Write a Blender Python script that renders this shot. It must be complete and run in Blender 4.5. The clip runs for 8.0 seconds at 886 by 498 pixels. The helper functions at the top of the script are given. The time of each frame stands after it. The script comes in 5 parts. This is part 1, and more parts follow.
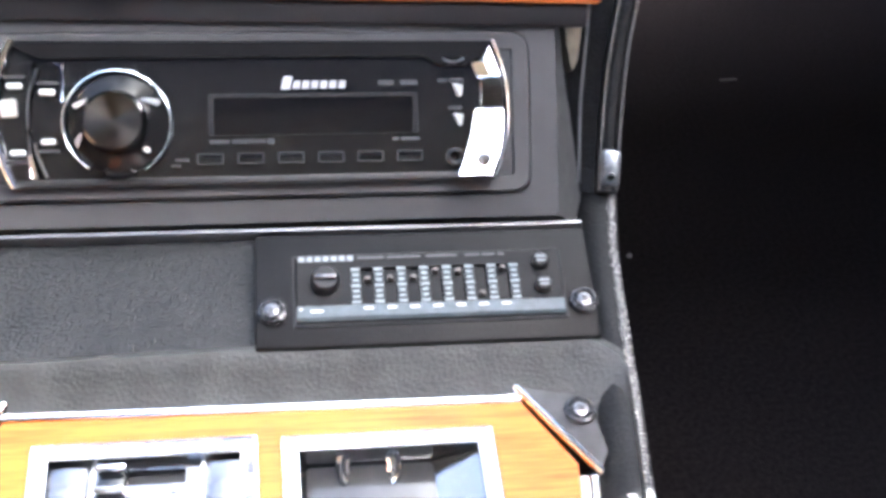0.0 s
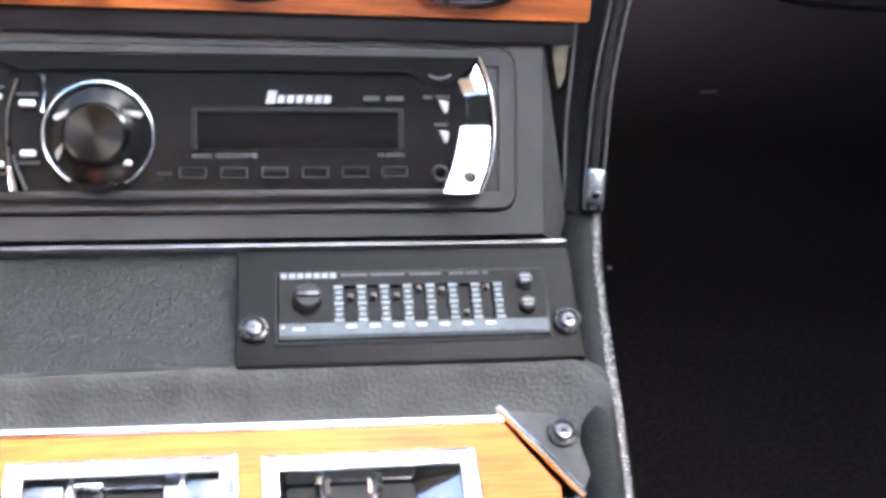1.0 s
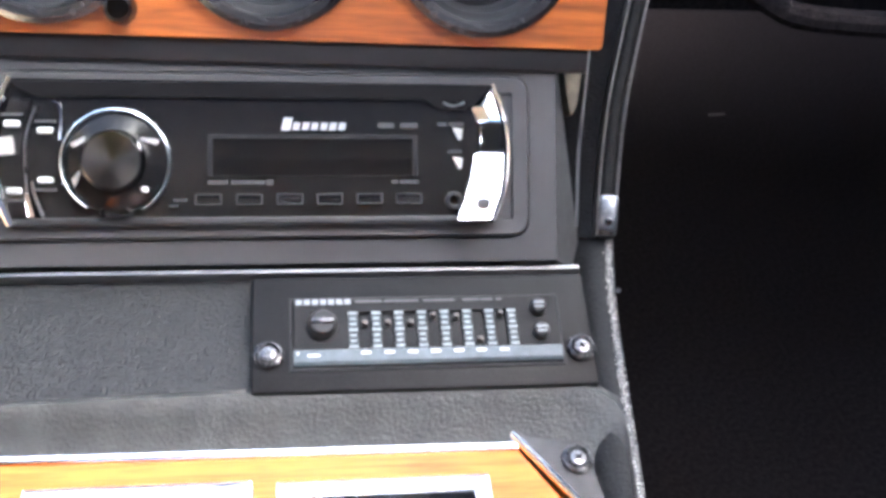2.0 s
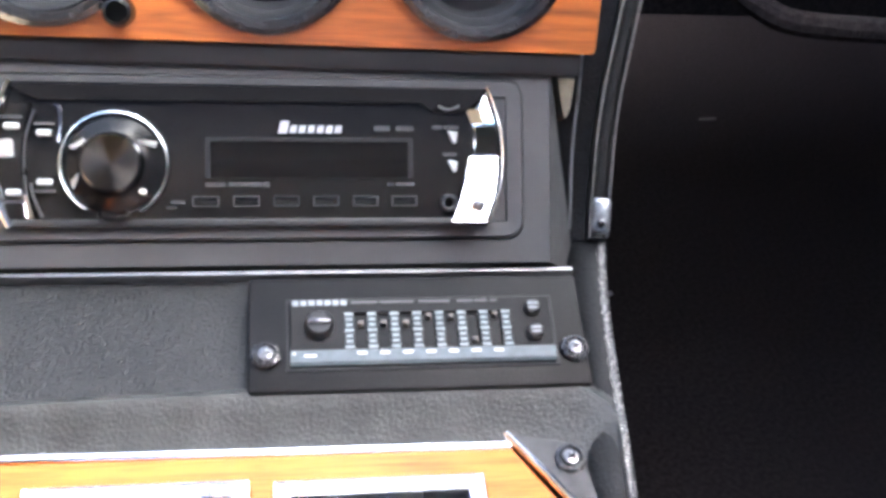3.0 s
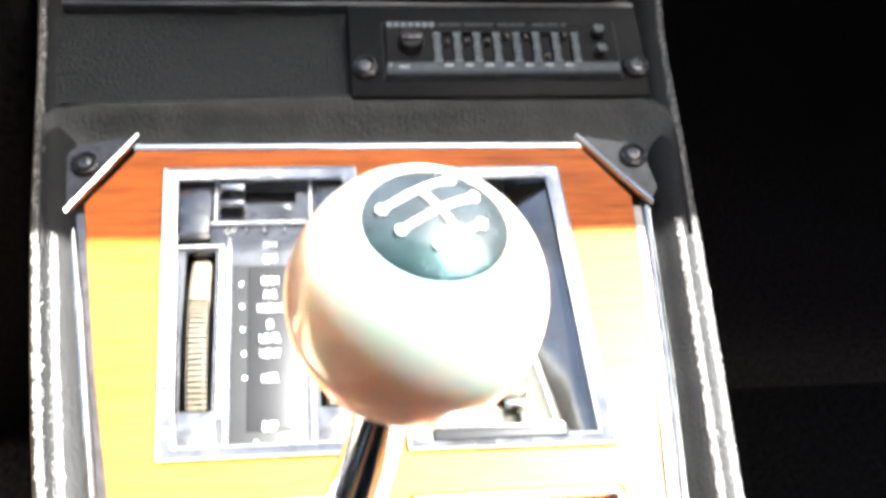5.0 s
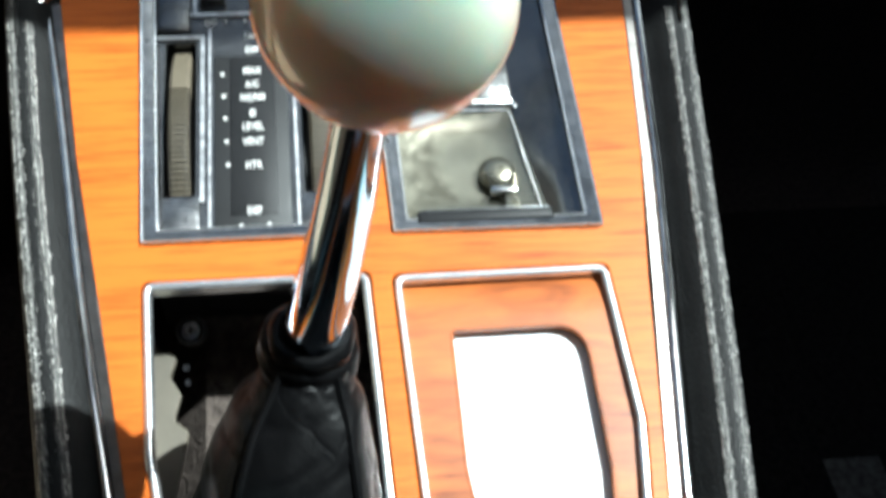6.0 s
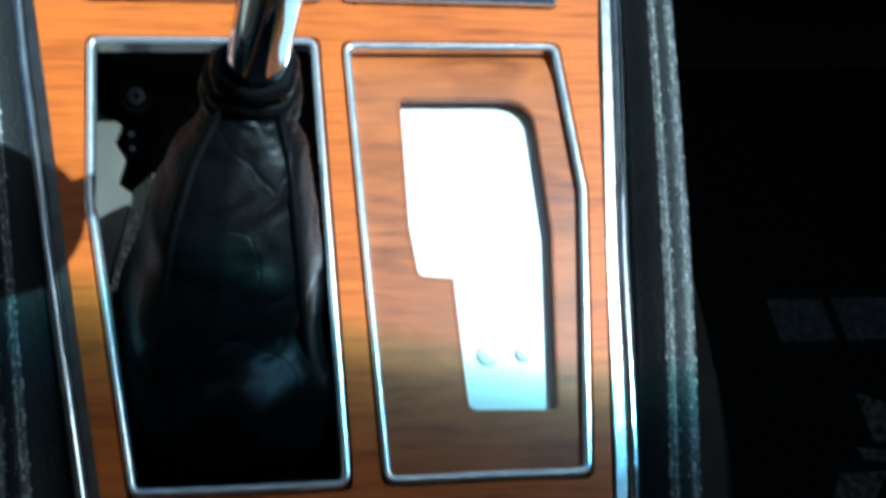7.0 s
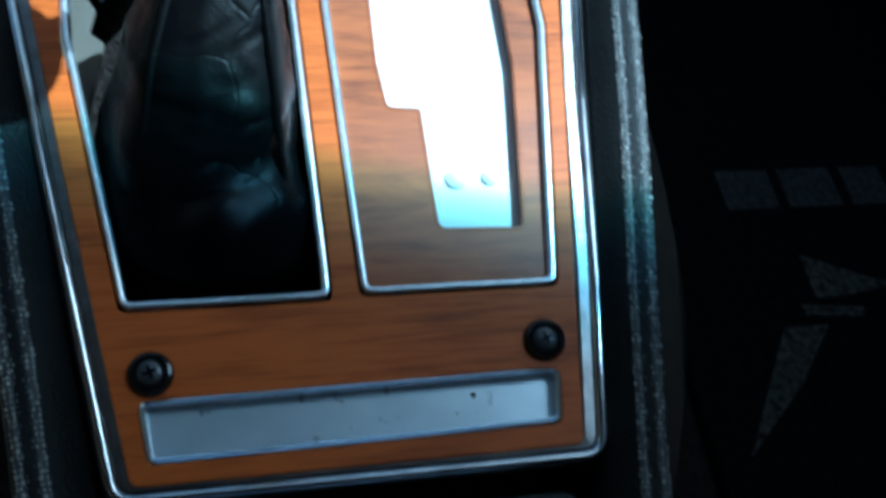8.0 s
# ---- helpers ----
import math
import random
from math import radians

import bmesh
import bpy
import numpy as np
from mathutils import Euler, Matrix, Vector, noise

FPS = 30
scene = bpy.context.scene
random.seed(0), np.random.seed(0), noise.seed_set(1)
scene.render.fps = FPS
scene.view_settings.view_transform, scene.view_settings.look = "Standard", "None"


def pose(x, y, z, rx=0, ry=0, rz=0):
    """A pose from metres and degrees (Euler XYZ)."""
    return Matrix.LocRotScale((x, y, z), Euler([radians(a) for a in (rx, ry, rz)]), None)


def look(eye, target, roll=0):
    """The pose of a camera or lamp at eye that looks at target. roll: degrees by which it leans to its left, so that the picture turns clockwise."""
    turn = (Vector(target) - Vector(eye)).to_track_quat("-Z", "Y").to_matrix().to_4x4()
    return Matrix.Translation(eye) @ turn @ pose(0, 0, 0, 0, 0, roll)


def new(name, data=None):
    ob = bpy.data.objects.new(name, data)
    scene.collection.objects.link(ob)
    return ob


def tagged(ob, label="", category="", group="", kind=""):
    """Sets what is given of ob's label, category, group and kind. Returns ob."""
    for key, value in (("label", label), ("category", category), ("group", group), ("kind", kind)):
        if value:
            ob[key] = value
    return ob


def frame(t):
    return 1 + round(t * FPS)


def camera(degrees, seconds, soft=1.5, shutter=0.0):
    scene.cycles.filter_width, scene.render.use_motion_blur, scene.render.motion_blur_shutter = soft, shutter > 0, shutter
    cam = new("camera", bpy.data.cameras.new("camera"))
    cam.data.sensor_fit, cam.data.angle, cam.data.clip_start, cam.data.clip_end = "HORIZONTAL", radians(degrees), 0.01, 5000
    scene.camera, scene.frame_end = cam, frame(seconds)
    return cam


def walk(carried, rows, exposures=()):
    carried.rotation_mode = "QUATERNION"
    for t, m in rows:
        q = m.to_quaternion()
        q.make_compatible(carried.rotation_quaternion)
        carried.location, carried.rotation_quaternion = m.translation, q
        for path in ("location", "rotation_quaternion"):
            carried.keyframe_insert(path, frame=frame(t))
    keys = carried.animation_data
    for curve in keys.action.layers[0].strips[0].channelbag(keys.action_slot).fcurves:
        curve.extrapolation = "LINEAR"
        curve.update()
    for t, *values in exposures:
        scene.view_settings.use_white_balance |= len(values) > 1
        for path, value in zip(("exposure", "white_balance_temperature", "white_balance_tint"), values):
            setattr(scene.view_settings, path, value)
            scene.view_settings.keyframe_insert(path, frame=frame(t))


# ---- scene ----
cam = camera(45.2, 8.0, soft=3.6, shutter=0.5)
PATH = [
    (0, (0.009, -0.039, 0.299), (0.256, 1.19, -1.26), 7.2),
    (0.5, (0.011, -0.037, 0.299), (0.304, 1.183, -1.259), 8.7),
    (1, (0.007, -0.033, 0.3), (0.297, 1.195, -1.251), 9.5),
    (1.5, (0.005, -0.032, 0.301), (0.281, 1.22, -1.234), 8.9),
    (3, (0.002, -0.035, 0.305), (0.299, 1.227, -1.218), 9.6),
    (3.5, (-0.002, -0.047, 0.3), (0.281, 1.225, -1.216), 10.0),
    (4, (-0.022, -0.08, 0.307), (0.319, 1.147, -1.235), 12.5),
    (4.2, (-0.028, -0.095, 0.309), (0.287, 1.139, -1.233), 11.4),
    (5.3, (-0.026, -0.122, 0.295), (0.23, 0.941, -1.379), 9.3),
    (5.5, (-0.025, -0.127, 0.292), (0.24, 0.906, -1.4), 9.8),
    (6, (-0.023, -0.141, 0.284), (0.221, 0.779, -1.475), 10.3),
    (6.5, (-0.021, -0.161, 0.274), (0.245, 0.696, -1.514), 13.6),
    (7, (-0.018, -0.181, 0.266), (0.279, 0.595, -1.553), 17.9),
    (7.5, (-0.021, -0.199, 0.267), (0.291, 0.52, -1.572), 20.4),
    (8, (-0.027, -0.216, 0.267), (0.359, 0.452, -1.579), 24.7),
]
# the console's own frame: x to the passenger side, y forward along its sloping top, z off its top
HEIGHT, SLOPE = 0.21, 15.0
BASE = pose(0, 0, HEIGHT, SLOPE, 0, 0)
EXPOSURES = [(0, 6.07, 5650, 12), (3.5, 6.07, 5650, 12), (4.2, 5.95, 5800, 11), (5.3, 3.3, 6100, 8), (5.5, 2.75, 6000, 8), (6.0, 1.9, 5500, -3), (6.5, 1.56, 5000, -9), (7.0, 1.32, 4380, -15), (8.0, 1.42, 4000, -16)]
walk(cam, [(t, BASE @ look(eye, target, roll)) for t, eye, target, roll in PATH], EXPOSURES)

# ---- light ----
SUN_WAY = Vector((0.085, -0.003, 0.150)).normalized()
sky_world = bpy.data.worlds.new("sky")
scene.world = sky_world
sky_world.use_nodes = True
wn = sky_world.node_tree
sky = wn.nodes.new("ShaderNodeTexSky")
sky.sky_type, sky.sun_disc = "NISHITA", False
sky.air_density, sky.dust_density, sky.ozone_density = 0.7, 7.0, 0.3
sky.sun_elevation = math.asin(SUN_WAY.z)
sky.sun_rotation = math.atan2(SUN_WAY.x, SUN_WAY.y)
wn.links.new(sky.outputs[0], wn.nodes["Background"].inputs[0])
wn.nodes["Background"].inputs[1].default_value = 0.05
sun_data = bpy.data.lights.new("sun", "SUN")
sun_data.energy, sun_data.angle, sun_data.color = 3.4, radians(0.55), (1.0, 0.95, 0.87)
sun = new("sun", sun_data)
sun.matrix_world = look(SUN_WAY * 5, (0, 0, 0))


# ---- materials ----
def mat(name, col, rough=0.5, metal=0.0, var=0.15, scale=60.0, bump=0.0, bscale=900.0, coat=0.0, spec=0.5, rvar=0.08, stretch=(1, 1, 1), deep=0.0008):
    m = bpy.data.materials.new(name)
    m.use_nodes = True
    nt = m.node_tree
    b = nt.nodes["Principled BSDF"]
    b.inputs["Metallic"].default_value = metal
    b.inputs["Coat Weight"].default_value = coat
    b.inputs["Coat Roughness"].default_value = 0.05
    b.inputs["Specular IOR Level"].default_value = spec
    tc = nt.nodes.new("ShaderNodeTexCoord")
    mp = nt.nodes.new("ShaderNodeMapping")
    mp.inputs["Scale"].default_value = stretch
    nt.links.new(tc.outputs["Object"], mp.inputs["Vector"])
    n1 = nt.nodes.new("ShaderNodeTexNoise")
    n1.inputs["Scale"].default_value, n1.inputs["Detail"].default_value = scale, 6
    nt.links.new(mp.outputs[0], n1.inputs["Vector"])
    ramp = nt.nodes.new("ShaderNodeValToRGB")
    ramp.color_ramp.elements[0].position, ramp.color_ramp.elements[1].position = 0.3, 0.7
    ramp.color_ramp.elements[0].color = (*[c * (1 - var) for c in col], 1)
    ramp.color_ramp.elements[1].color = (*[min(1, c * (1 + var)) for c in col], 1)
    nt.links.new(n1.outputs["Fac"], ramp.inputs[0])
    nt.links.new(ramp.outputs[0], b.inputs["Base Color"])
    n2 = nt.nodes.new("ShaderNodeTexNoise")
    n2.inputs["Scale"].default_value, n2.inputs["Detail"].default_value = scale * 4.3, 4
    nt.links.new(mp.outputs[0], n2.inputs["Vector"])
    mr = nt.nodes.new("ShaderNodeMapRange")
    mr.inputs["To Min"].default_value, mr.inputs["To Max"].default_value = max(0.02, rough - rvar), min(1, rough + rvar)
    nt.links.new(n2.outputs["Fac"], mr.inputs["Value"])
    nt.links.new(mr.outputs[0], b.inputs["Roughness"])
    if bump:
        v = nt.nodes.new("ShaderNodeTexNoise")
        v.inputs["Scale"].default_value, v.inputs["Detail"].default_value = bscale, 3
        nt.links.new(mp.outputs[0], v.inputs["Vector"])
        bp = nt.nodes.new("ShaderNodeBump")
        bp.inputs["Strength"].default_value, bp.inputs["Distance"].default_value = bump, deep
        nt.links.new(v.outputs["Fac"], bp.inputs["Height"])
        nt.links.new(bp.outputs[0], b.inputs["Normal"])
    return m


def wood_mat(name, dark, light, coat=0.4, rough=0.36, warp=0.9, grain=(6, 85, 6), fine=0.32, spec=0.32, span=(0.66, 1.08)):
    """Lacquered veneer with its grain along x."""
    m = bpy.data.materials.new(name)
    m.use_nodes = True
    nt = m.node_tree
    b = nt.nodes["Principled BSDF"]
    tc = nt.nodes.new("ShaderNodeTexCoord")
    mp = nt.nodes.new("ShaderNodeMapping")
    mp.inputs["Scale"].default_value = grain
    nt.links.new(tc.outputs["Object"], mp.inputs["Vector"])
    n1 = nt.nodes.new("ShaderNodeTexNoise")
    n1.inputs["Scale"].default_value, n1.inputs["Detail"].default_value, n1.inputs["Roughness"].default_value = 3.0, 5, 0.52
    n1.inputs["Distortion"].default_value = warp
    nt.links.new(mp.outputs[0], n1.inputs["Vector"])
    mp2 = nt.nodes.new("ShaderNodeMapping")
    mp2.inputs["Scale"].default_value = (28, 430, 28)
    nt.links.new(tc.outputs["Object"], mp2.inputs["Vector"])
    n2 = nt.nodes.new("ShaderNodeTexNoise")
    n2.inputs["Scale"].default_value, n2.inputs["Detail"].default_value = 2.0, 5
    nt.links.new(mp2.outputs[0], n2.inputs["Vector"])
    mp3 = nt.nodes.new("ShaderNodeMapping")
    mp3.inputs["Scale"].default_value = (4, 14, 4)
    nt.links.new(tc.outputs["Object"], mp3.inputs["Vector"])
    n3 = nt.nodes.new("ShaderNodeTexNoise")
    n3.inputs["Scale"].default_value, n3.inputs["Detail"].default_value = 2.5, 3
    nt.links.new(mp3.outputs[0], n3.inputs["Vector"])
    a1 = nt.nodes.new("ShaderNodeMath")
    a1.operation = "MULTIPLY_ADD"
    nt.links.new(n2.outputs["Fac"], a1.inputs[0])
    a1.inputs[1].default_value = fine
    nt.links.new(n1.outputs["Fac"], a1.inputs[2])
    a2 = nt.nodes.new("ShaderNodeMath")
    a2.operation = "MULTIPLY_ADD"
    nt.links.new(n3.outputs["Fac"], a2.inputs[0])
    a2.inputs[1].default_value = 0.45
    nt.links.new(a1.outputs[0], a2.inputs[2])
    ramp = nt.nodes.new("ShaderNodeValToRGB")
    e = ramp.color_ramp.elements
    e[0].position, e[1].position = span[0] / 2, span[1] / 2
    e[0].color, e[1].color = (*dark, 1), (*light, 1)
    mid = e.new((span[0] + span[1]) / 4)
    mid.color = (*[(p * 0.45 + q * 0.55) for p, q in zip(dark, light)], 1)
    half = nt.nodes.new("ShaderNodeMath")
    half.operation = "MULTIPLY"
    half.inputs[1].default_value = 0.5
    nt.links.new(a2.outputs[0], half.inputs[0])
    nt.links.new(half.outputs[0], ramp.inputs[0])
    nt.links.new(ramp.outputs[0], b.inputs["Base Color"])
    b.inputs["Roughness"].default_value = rough
    b.inputs["Specular IOR Level"].default_value = spec
    b.inputs["Coat Weight"].default_value, b.inputs["Coat Roughness"].default_value = coat, 0.12
    bp = nt.nodes.new("ShaderNodeBump")
    bp.inputs["Strength"].default_value, bp.inputs["Distance"].default_value = 0.05, 0.0003
    nt.links.new(a1.outputs[0], bp.inputs["Height"])
    nt.links.new(bp.outputs[0], b.inputs["Normal"])
    return m


def glass_mat(name, band):
    """Window glass, or a blue-green tinted roof glass that pales towards its front edge (local y)."""
    m = bpy.data.materials.new(name)
    m.use_nodes = True
    nt = m.node_tree
    nt.nodes.remove(nt.nodes["Principled BSDF"])
    out = nt.nodes["Material Output"]
    tr = nt.nodes.new("ShaderNodeBsdfTransparent")
    if band:
        tc = nt.nodes.new("ShaderNodeTexCoord")
        sep = nt.nodes.new("ShaderNodeSeparateXYZ")
        nt.links.new(tc.outputs["Object"], sep.inputs[0])
        mr = nt.nodes.new("ShaderNodeMapRange")
        mr.inputs["From Min"].default_value, mr.inputs["From Max"].default_value = -0.02, band
        nt.links.new(sep.outputs["Y"], mr.inputs["Value"])
        ramp = nt.nodes.new("ShaderNodeValToRGB")
        e = ramp.color_ramp.elements
        e[0].color, e[1].color = (0.150, 0.152, 0.160, 1), (0.92, 0.98, 0.97, 1)
        for at, col in ((0.28, (0.122, 0.160, 0.180, 1)), (0.42, (0.150, 0.218, 0.265, 1)), (0.58, (0.228, 0.345, 0.405, 1)), (0.765, (0.40, 0.548, 0.580, 1)), (0.90, (0.69, 0.885, 0.880, 1))):
            mid = e.new(at)
            mid.color = col
        nt.links.new(mr.outputs[0], ramp.inputs[0])
        nt.links.new(ramp.outputs[0], tr.inputs[0])
    else:
        tr.inputs[0].default_value = (0.93, 0.96, 0.94, 1)
    gl = nt.nodes.new("ShaderNodeBsdfGlossy")
    gl.inputs["Roughness"].default_value = 0.02
    mix = nt.nodes.new("ShaderNodeMixShader")
    mix.inputs[0].default_value = 0.05
    nt.links.new(tr.outputs[0], mix.inputs[1])
    nt.links.new(gl.outputs[0], mix.inputs[2])
    nt.links.new(mix.outputs[0], out.inputs[0])
    return m


def leather_mat(name):
    """Soft black leather with sharp irregular creases."""
    m = mat(name, (0.0026, 0.0026, 0.0029), 0.40, 0, 0.25, 60, rvar=0.08, spec=0.11)
    nt = m.node_tree
    tc = nt.nodes.new("ShaderNodeTexCoord")
    warp = nt.nodes.new("ShaderNodeTexNoise")
    warp.inputs["Scale"].default_value, warp.inputs["Detail"].default_value = 45, 3
    nt.links.new(tc.outputs["Object"], warp.inputs["Vector"])
    mix = nt.nodes.new("ShaderNodeVectorMath")
    mix.operation = "MULTIPLY_ADD"
    nt.links.new(warp.outputs["Color"], mix.inputs[0])
    mix.inputs[1].default_value = (0.02, 0.02, 0.02)
    nt.links.new(tc.outputs["Object"], mix.inputs[2])
    normal = None
    for scale, edge, strength, deep in ((34, 0.030, 0.14, 0.0012), (420, 0.20, 0.06, 0.0005)):
        v = nt.nodes.new("ShaderNodeTexVoronoi")
        v.feature = "DISTANCE_TO_EDGE"
        v.inputs["Scale"].default_value = scale
        nt.links.new(mix.outputs[0], v.inputs["Vector"])
        r = nt.nodes.new("ShaderNodeMapRange")
        r.interpolation_type = "SMOOTHSTEP"
        r.inputs["From Max"].default_value = edge
        nt.links.new(v.outputs["Distance"], r.inputs["Value"])
        bp = nt.nodes.new("ShaderNodeBump")
        bp.inputs["Strength"].default_value, bp.inputs["Distance"].default_value = strength, deep
        nt.links.new(r.outputs[0], bp.inputs["Height"])
        if normal is not None:
            nt.links.new(normal.outputs[0], bp.inputs["Normal"])
        normal = bp
    nt.links.new(normal.outputs[0], nt.nodes["Principled BSDF"].inputs["Normal"])
    return m


WOOD = wood_mat("orange_veneer", (0.225, 0.046, 0.0045), (0.49, 0.118, 0.012), coat=0.06, rough=0.42, warp=0.7, grain=(8, 120, 8), fine=0.80, spec=0.20, span=(0.80, 1.20))
WOOD_INSERT = wood_mat("walnut_insert", (0.165, 0.042, 0.009), (0.390, 0.109, 0.020), coat=0.50, rough=0.46, spec=0.27, warp=1.6, grain=(9, 34, 9))
WOOD_DASH = wood_mat("dash_veneer", (0.145, 0.036, 0.008), (0.37, 0.112, 0.020), spec=0.4)
CHROME = mat("chrome", (0.82, 0.83, 0.85), 0.07, 1.0, 0.04, rvar=0.04)
SATIN = mat("satin_bright_ring", (0.86, 0.87, 0.89), 0.20, 0.85, 0.04)
WORN_LINE = mat("worn_silver_line", (0.62, 0.62, 0.63), 0.36, 0.9, 0.35, 400, bump=0.4, bscale=500, rvar=0.1)
CHROME_DULL = mat("worn_chrome", (0.34, 0.35, 0.36), 0.30, 1.0, 0.1, rvar=0.1, bump=0.05)
VINYL = mat("black_grained_vinyl", (0.034, 0.035, 0.034), 0.46, 0, 0.3, 70, bump=0.34, bscale=760, rvar=0.14, spec=0.20, deep=0.0016)
VINYL_POCKET = mat("coarse_grained_vinyl", (0.0058, 0.0064, 0.0067), 0.36, 0, 0.45, 300, bump=0.5, bscale=1500, rvar=0.16, spec=0.22)
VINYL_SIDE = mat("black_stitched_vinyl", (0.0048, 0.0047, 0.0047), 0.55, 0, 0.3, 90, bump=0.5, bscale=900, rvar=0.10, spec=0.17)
VINYL_WELT = mat("grey_worn_vinyl", (0.056, 0.054, 0.050), 0.40, 0, 0.8, 900, bump=1.0, bscale=1100, spec=0.6, rvar=0.14)
PLASTIC = mat("black_satin_plastic", (0.014, 0.014, 0.015), 0.45, 0, 0.12, 50, bump=0.12, bscale=2500, spec=0.17)
LEVER_CHROME = mat("dark_polished_steel", (0.38, 0.43, 0.49), 0.08, 1.0, 0.05, rvar=0.03)
PLASTIC_GREY = mat("charcoal_plastic", (0.016, 0.0162, 0.017), 0.5, 0, 0.1, 50, bump=0.12, bscale=2500, spec=0.35)
GLOSS = mat("gloss_black_plastic", (0.007, 0.007, 0.0075), 0.12, 0, 0.1, 60, rvar=0.05, spec=0.4)
SMOKED = mat("smoked_display", (0.004, 0.004, 0.0045), 0.06, 0, 0.1, 60, rvar=0.02, spec=0.22)
SMOKED_TRIM = mat("smoked_plated_plastic", (0.15, 0.15, 0.155), 0.13, 0.85, 0.3, 120, bump=0.35, bscale=170, rvar=0.06)
GREY_STRIP = mat("slate_print", (0.060, 0.076, 0.086), 0.45, 0, 0.2, 300, spec=0.2)
SILVER = mat("silver_print", (0.30, 0.31, 0.33), 0.4, 0.2, 0.1)
GREY_PRINT = mat("grey_print", (0.024, 0.025, 0.027), 0.5, 0, 0.1)
WHITE_PRINT = mat("white_print", (0.78, 0.78, 0.76), 0.5, 0, 0.05)
CREAM = mat("cream_knob", (0.77, 0.665, 0.55), 0.16, 0, 0.05, 30, coat=0.6, rvar=0.04)
BADGE = mat("black_badge", (0.018, 0.023, 0.025), 0.24, 0, 0.5, 90, rvar=0.10, spec=0.7)
LEATHER = leather_mat("black_boot_leather")
SWELL_BROWN = mat("brown_black_moulding", (0.040, 0.033, 0.028), 0.6, 0, 0.3, 80, bump=0.3, bscale=500, spec=0.2)
TAN_WHEEL = mat("tan_thumbwheel", (0.105, 0.088, 0.062), 0.45, 0, 0.12, 200)
# dark tone that stands in for shade in the thumbwheel grooves
WHEEL_SHADE = mat("wheel_groove_shade", (0.016, 0.013, 0.010), 0.6, 0, 0.2, 200)
OLIVE = mat("olive_metal", (0.30, 0.285, 0.225), 0.20, 0.9, 0.18, 60, bump=0.12, bscale=110, rvar=0.10)
WHITE_PLATE = mat("white_painted_plate", (0.80, 0.82, 0.82), 0.45, 0, 0.04, 40)
BLUE_PLATE = mat("blue_grey_sheet", (0.66, 0.73, 0.79), 0.30, 0.7, 0.10, 60, bump=0.05, bscale=60)
GREY_PAINT = mat("grey_painted_metal", (0.085, 0.074, 0.056), 0.55, 0, 0.3, 45, bump=0.25, bscale=180)
THREAD = mat("pale_thread", (0.36, 0.35, 0.33), 0.38, 0, 0.9, 500, spec=0.7)
CARPET = mat("black_carpet", (0.0205, 0.0166, 0.0158), 0.95, 0, 0.5, 300, bump=1.0, bscale=700, spec=0.1)
MAT_BLACK = mat("black_mat_pile", (0.0070, 0.0066, 0.0066), 0.95, 0, 0.5, 300, bump=1.0, bscale=700, spec=0.06)
MAT_PRINT = mat("grey_mat_print", (0.046, 0.046, 0.047), 0.9, 0, 0.5, 300, spec=0.1)
MAT_SPECK = mat("speckled_grey_pile", (0.062, 0.058, 0.052), 0.9, 0, 0.9, 260, bump=1.0, bscale=500, spec=0.1)
HEADLINER = mat("grey_headliner", (0.50, 0.49, 0.47), 0.9, 0, 0.1, 50)
TRIM_BLACK = mat("black_cabin_trim", (0.02, 0.02, 0.02), 0.6, 0, 0.2, 30, bump=0.4, bscale=500)
# light tan, chosen to bounce warm light up at the knob
TAN_BOUNCE = mat("tan_bounce_sheet", (0.48, 0.36, 0.24), 0.95, 0, 0.3, 200, bump=0.8, bscale=500, spec=0.1)
# wall tone picked to throw warm fill onto the lever knob
TAN_WALL_BOUNCE = mat("tan_wall_bounce", (0.44, 0.33, 0.22), 0.6, 0, 0.15, 30, bump=0.3, bscale=500)
TAN_FOAM = mat("tan_foam", (0.13, 0.115, 0.085), 0.9, 0, 0.25, 200)
ASPHALT = mat("asphalt", (0.05, 0.05, 0.05), 0.9, 0, 0.3, 20, bump=0.3, bscale=80)
GAUGE_GLASS = mat("dark_gauge_face", (0.015, 0.015, 0.016), 0.1, 0, 0.1, 60)
ROOF_GLASS = glass_mat("tinted_roof_glass", 0.031)
PANE = glass_mat("window_glass", 0)


SPUN = mat("spun_aluminium", (0.085, 0.079, 0.073), 0.24, 1.0, 0.10, 500)
spun_way = SPUN.node_tree.nodes.new("ShaderNodeTangent")
spun_way.direction_type, spun_way.axis = "RADIAL", "Z"
SPUN.node_tree.links.new(spun_way.outputs[0], SPUN.node_tree.nodes["Principled BSDF"].inputs["Tangent"])
SPUN.node_tree.nodes["Principled BSDF"].inputs["Anisotropic"].default_value = 0.95
CREAM_BODY = CREAM.node_tree.nodes["Principled BSDF"]
CREAM_BODY.inputs["Subsurface Weight"].default_value = 0.8
CREAM_BODY.inputs["Subsurface Radius"].default_value = (1.0, 0.62, 0.38)
CREAM_BODY.inputs["Subsurface Scale"].default_value = 0.024
SURROUND = mat("charcoal_radio_surround", (0.042, 0.042, 0.043), 0.55, 0, 0.1, 50, bump=0.12, bscale=2500, spec=0.3)
KNOB_BLACK = mat("black_knob_plastic", (0.006, 0.006, 0.0065), 0.22, 0, 0.1, 60, spec=0.14)
KEY_GREY = mat("pale_grey_key", (0.34, 0.35, 0.34), 0.4, 0, 0.08)
RING_SATIN = mat("satin_ring", (0.50, 0.57, 0.61), 0.20, 0.9, 0.08)
DIM_PRINT = mat("dim_silver_print", (0.13, 0.145, 0.155), 0.45, 0.1, 0.15)
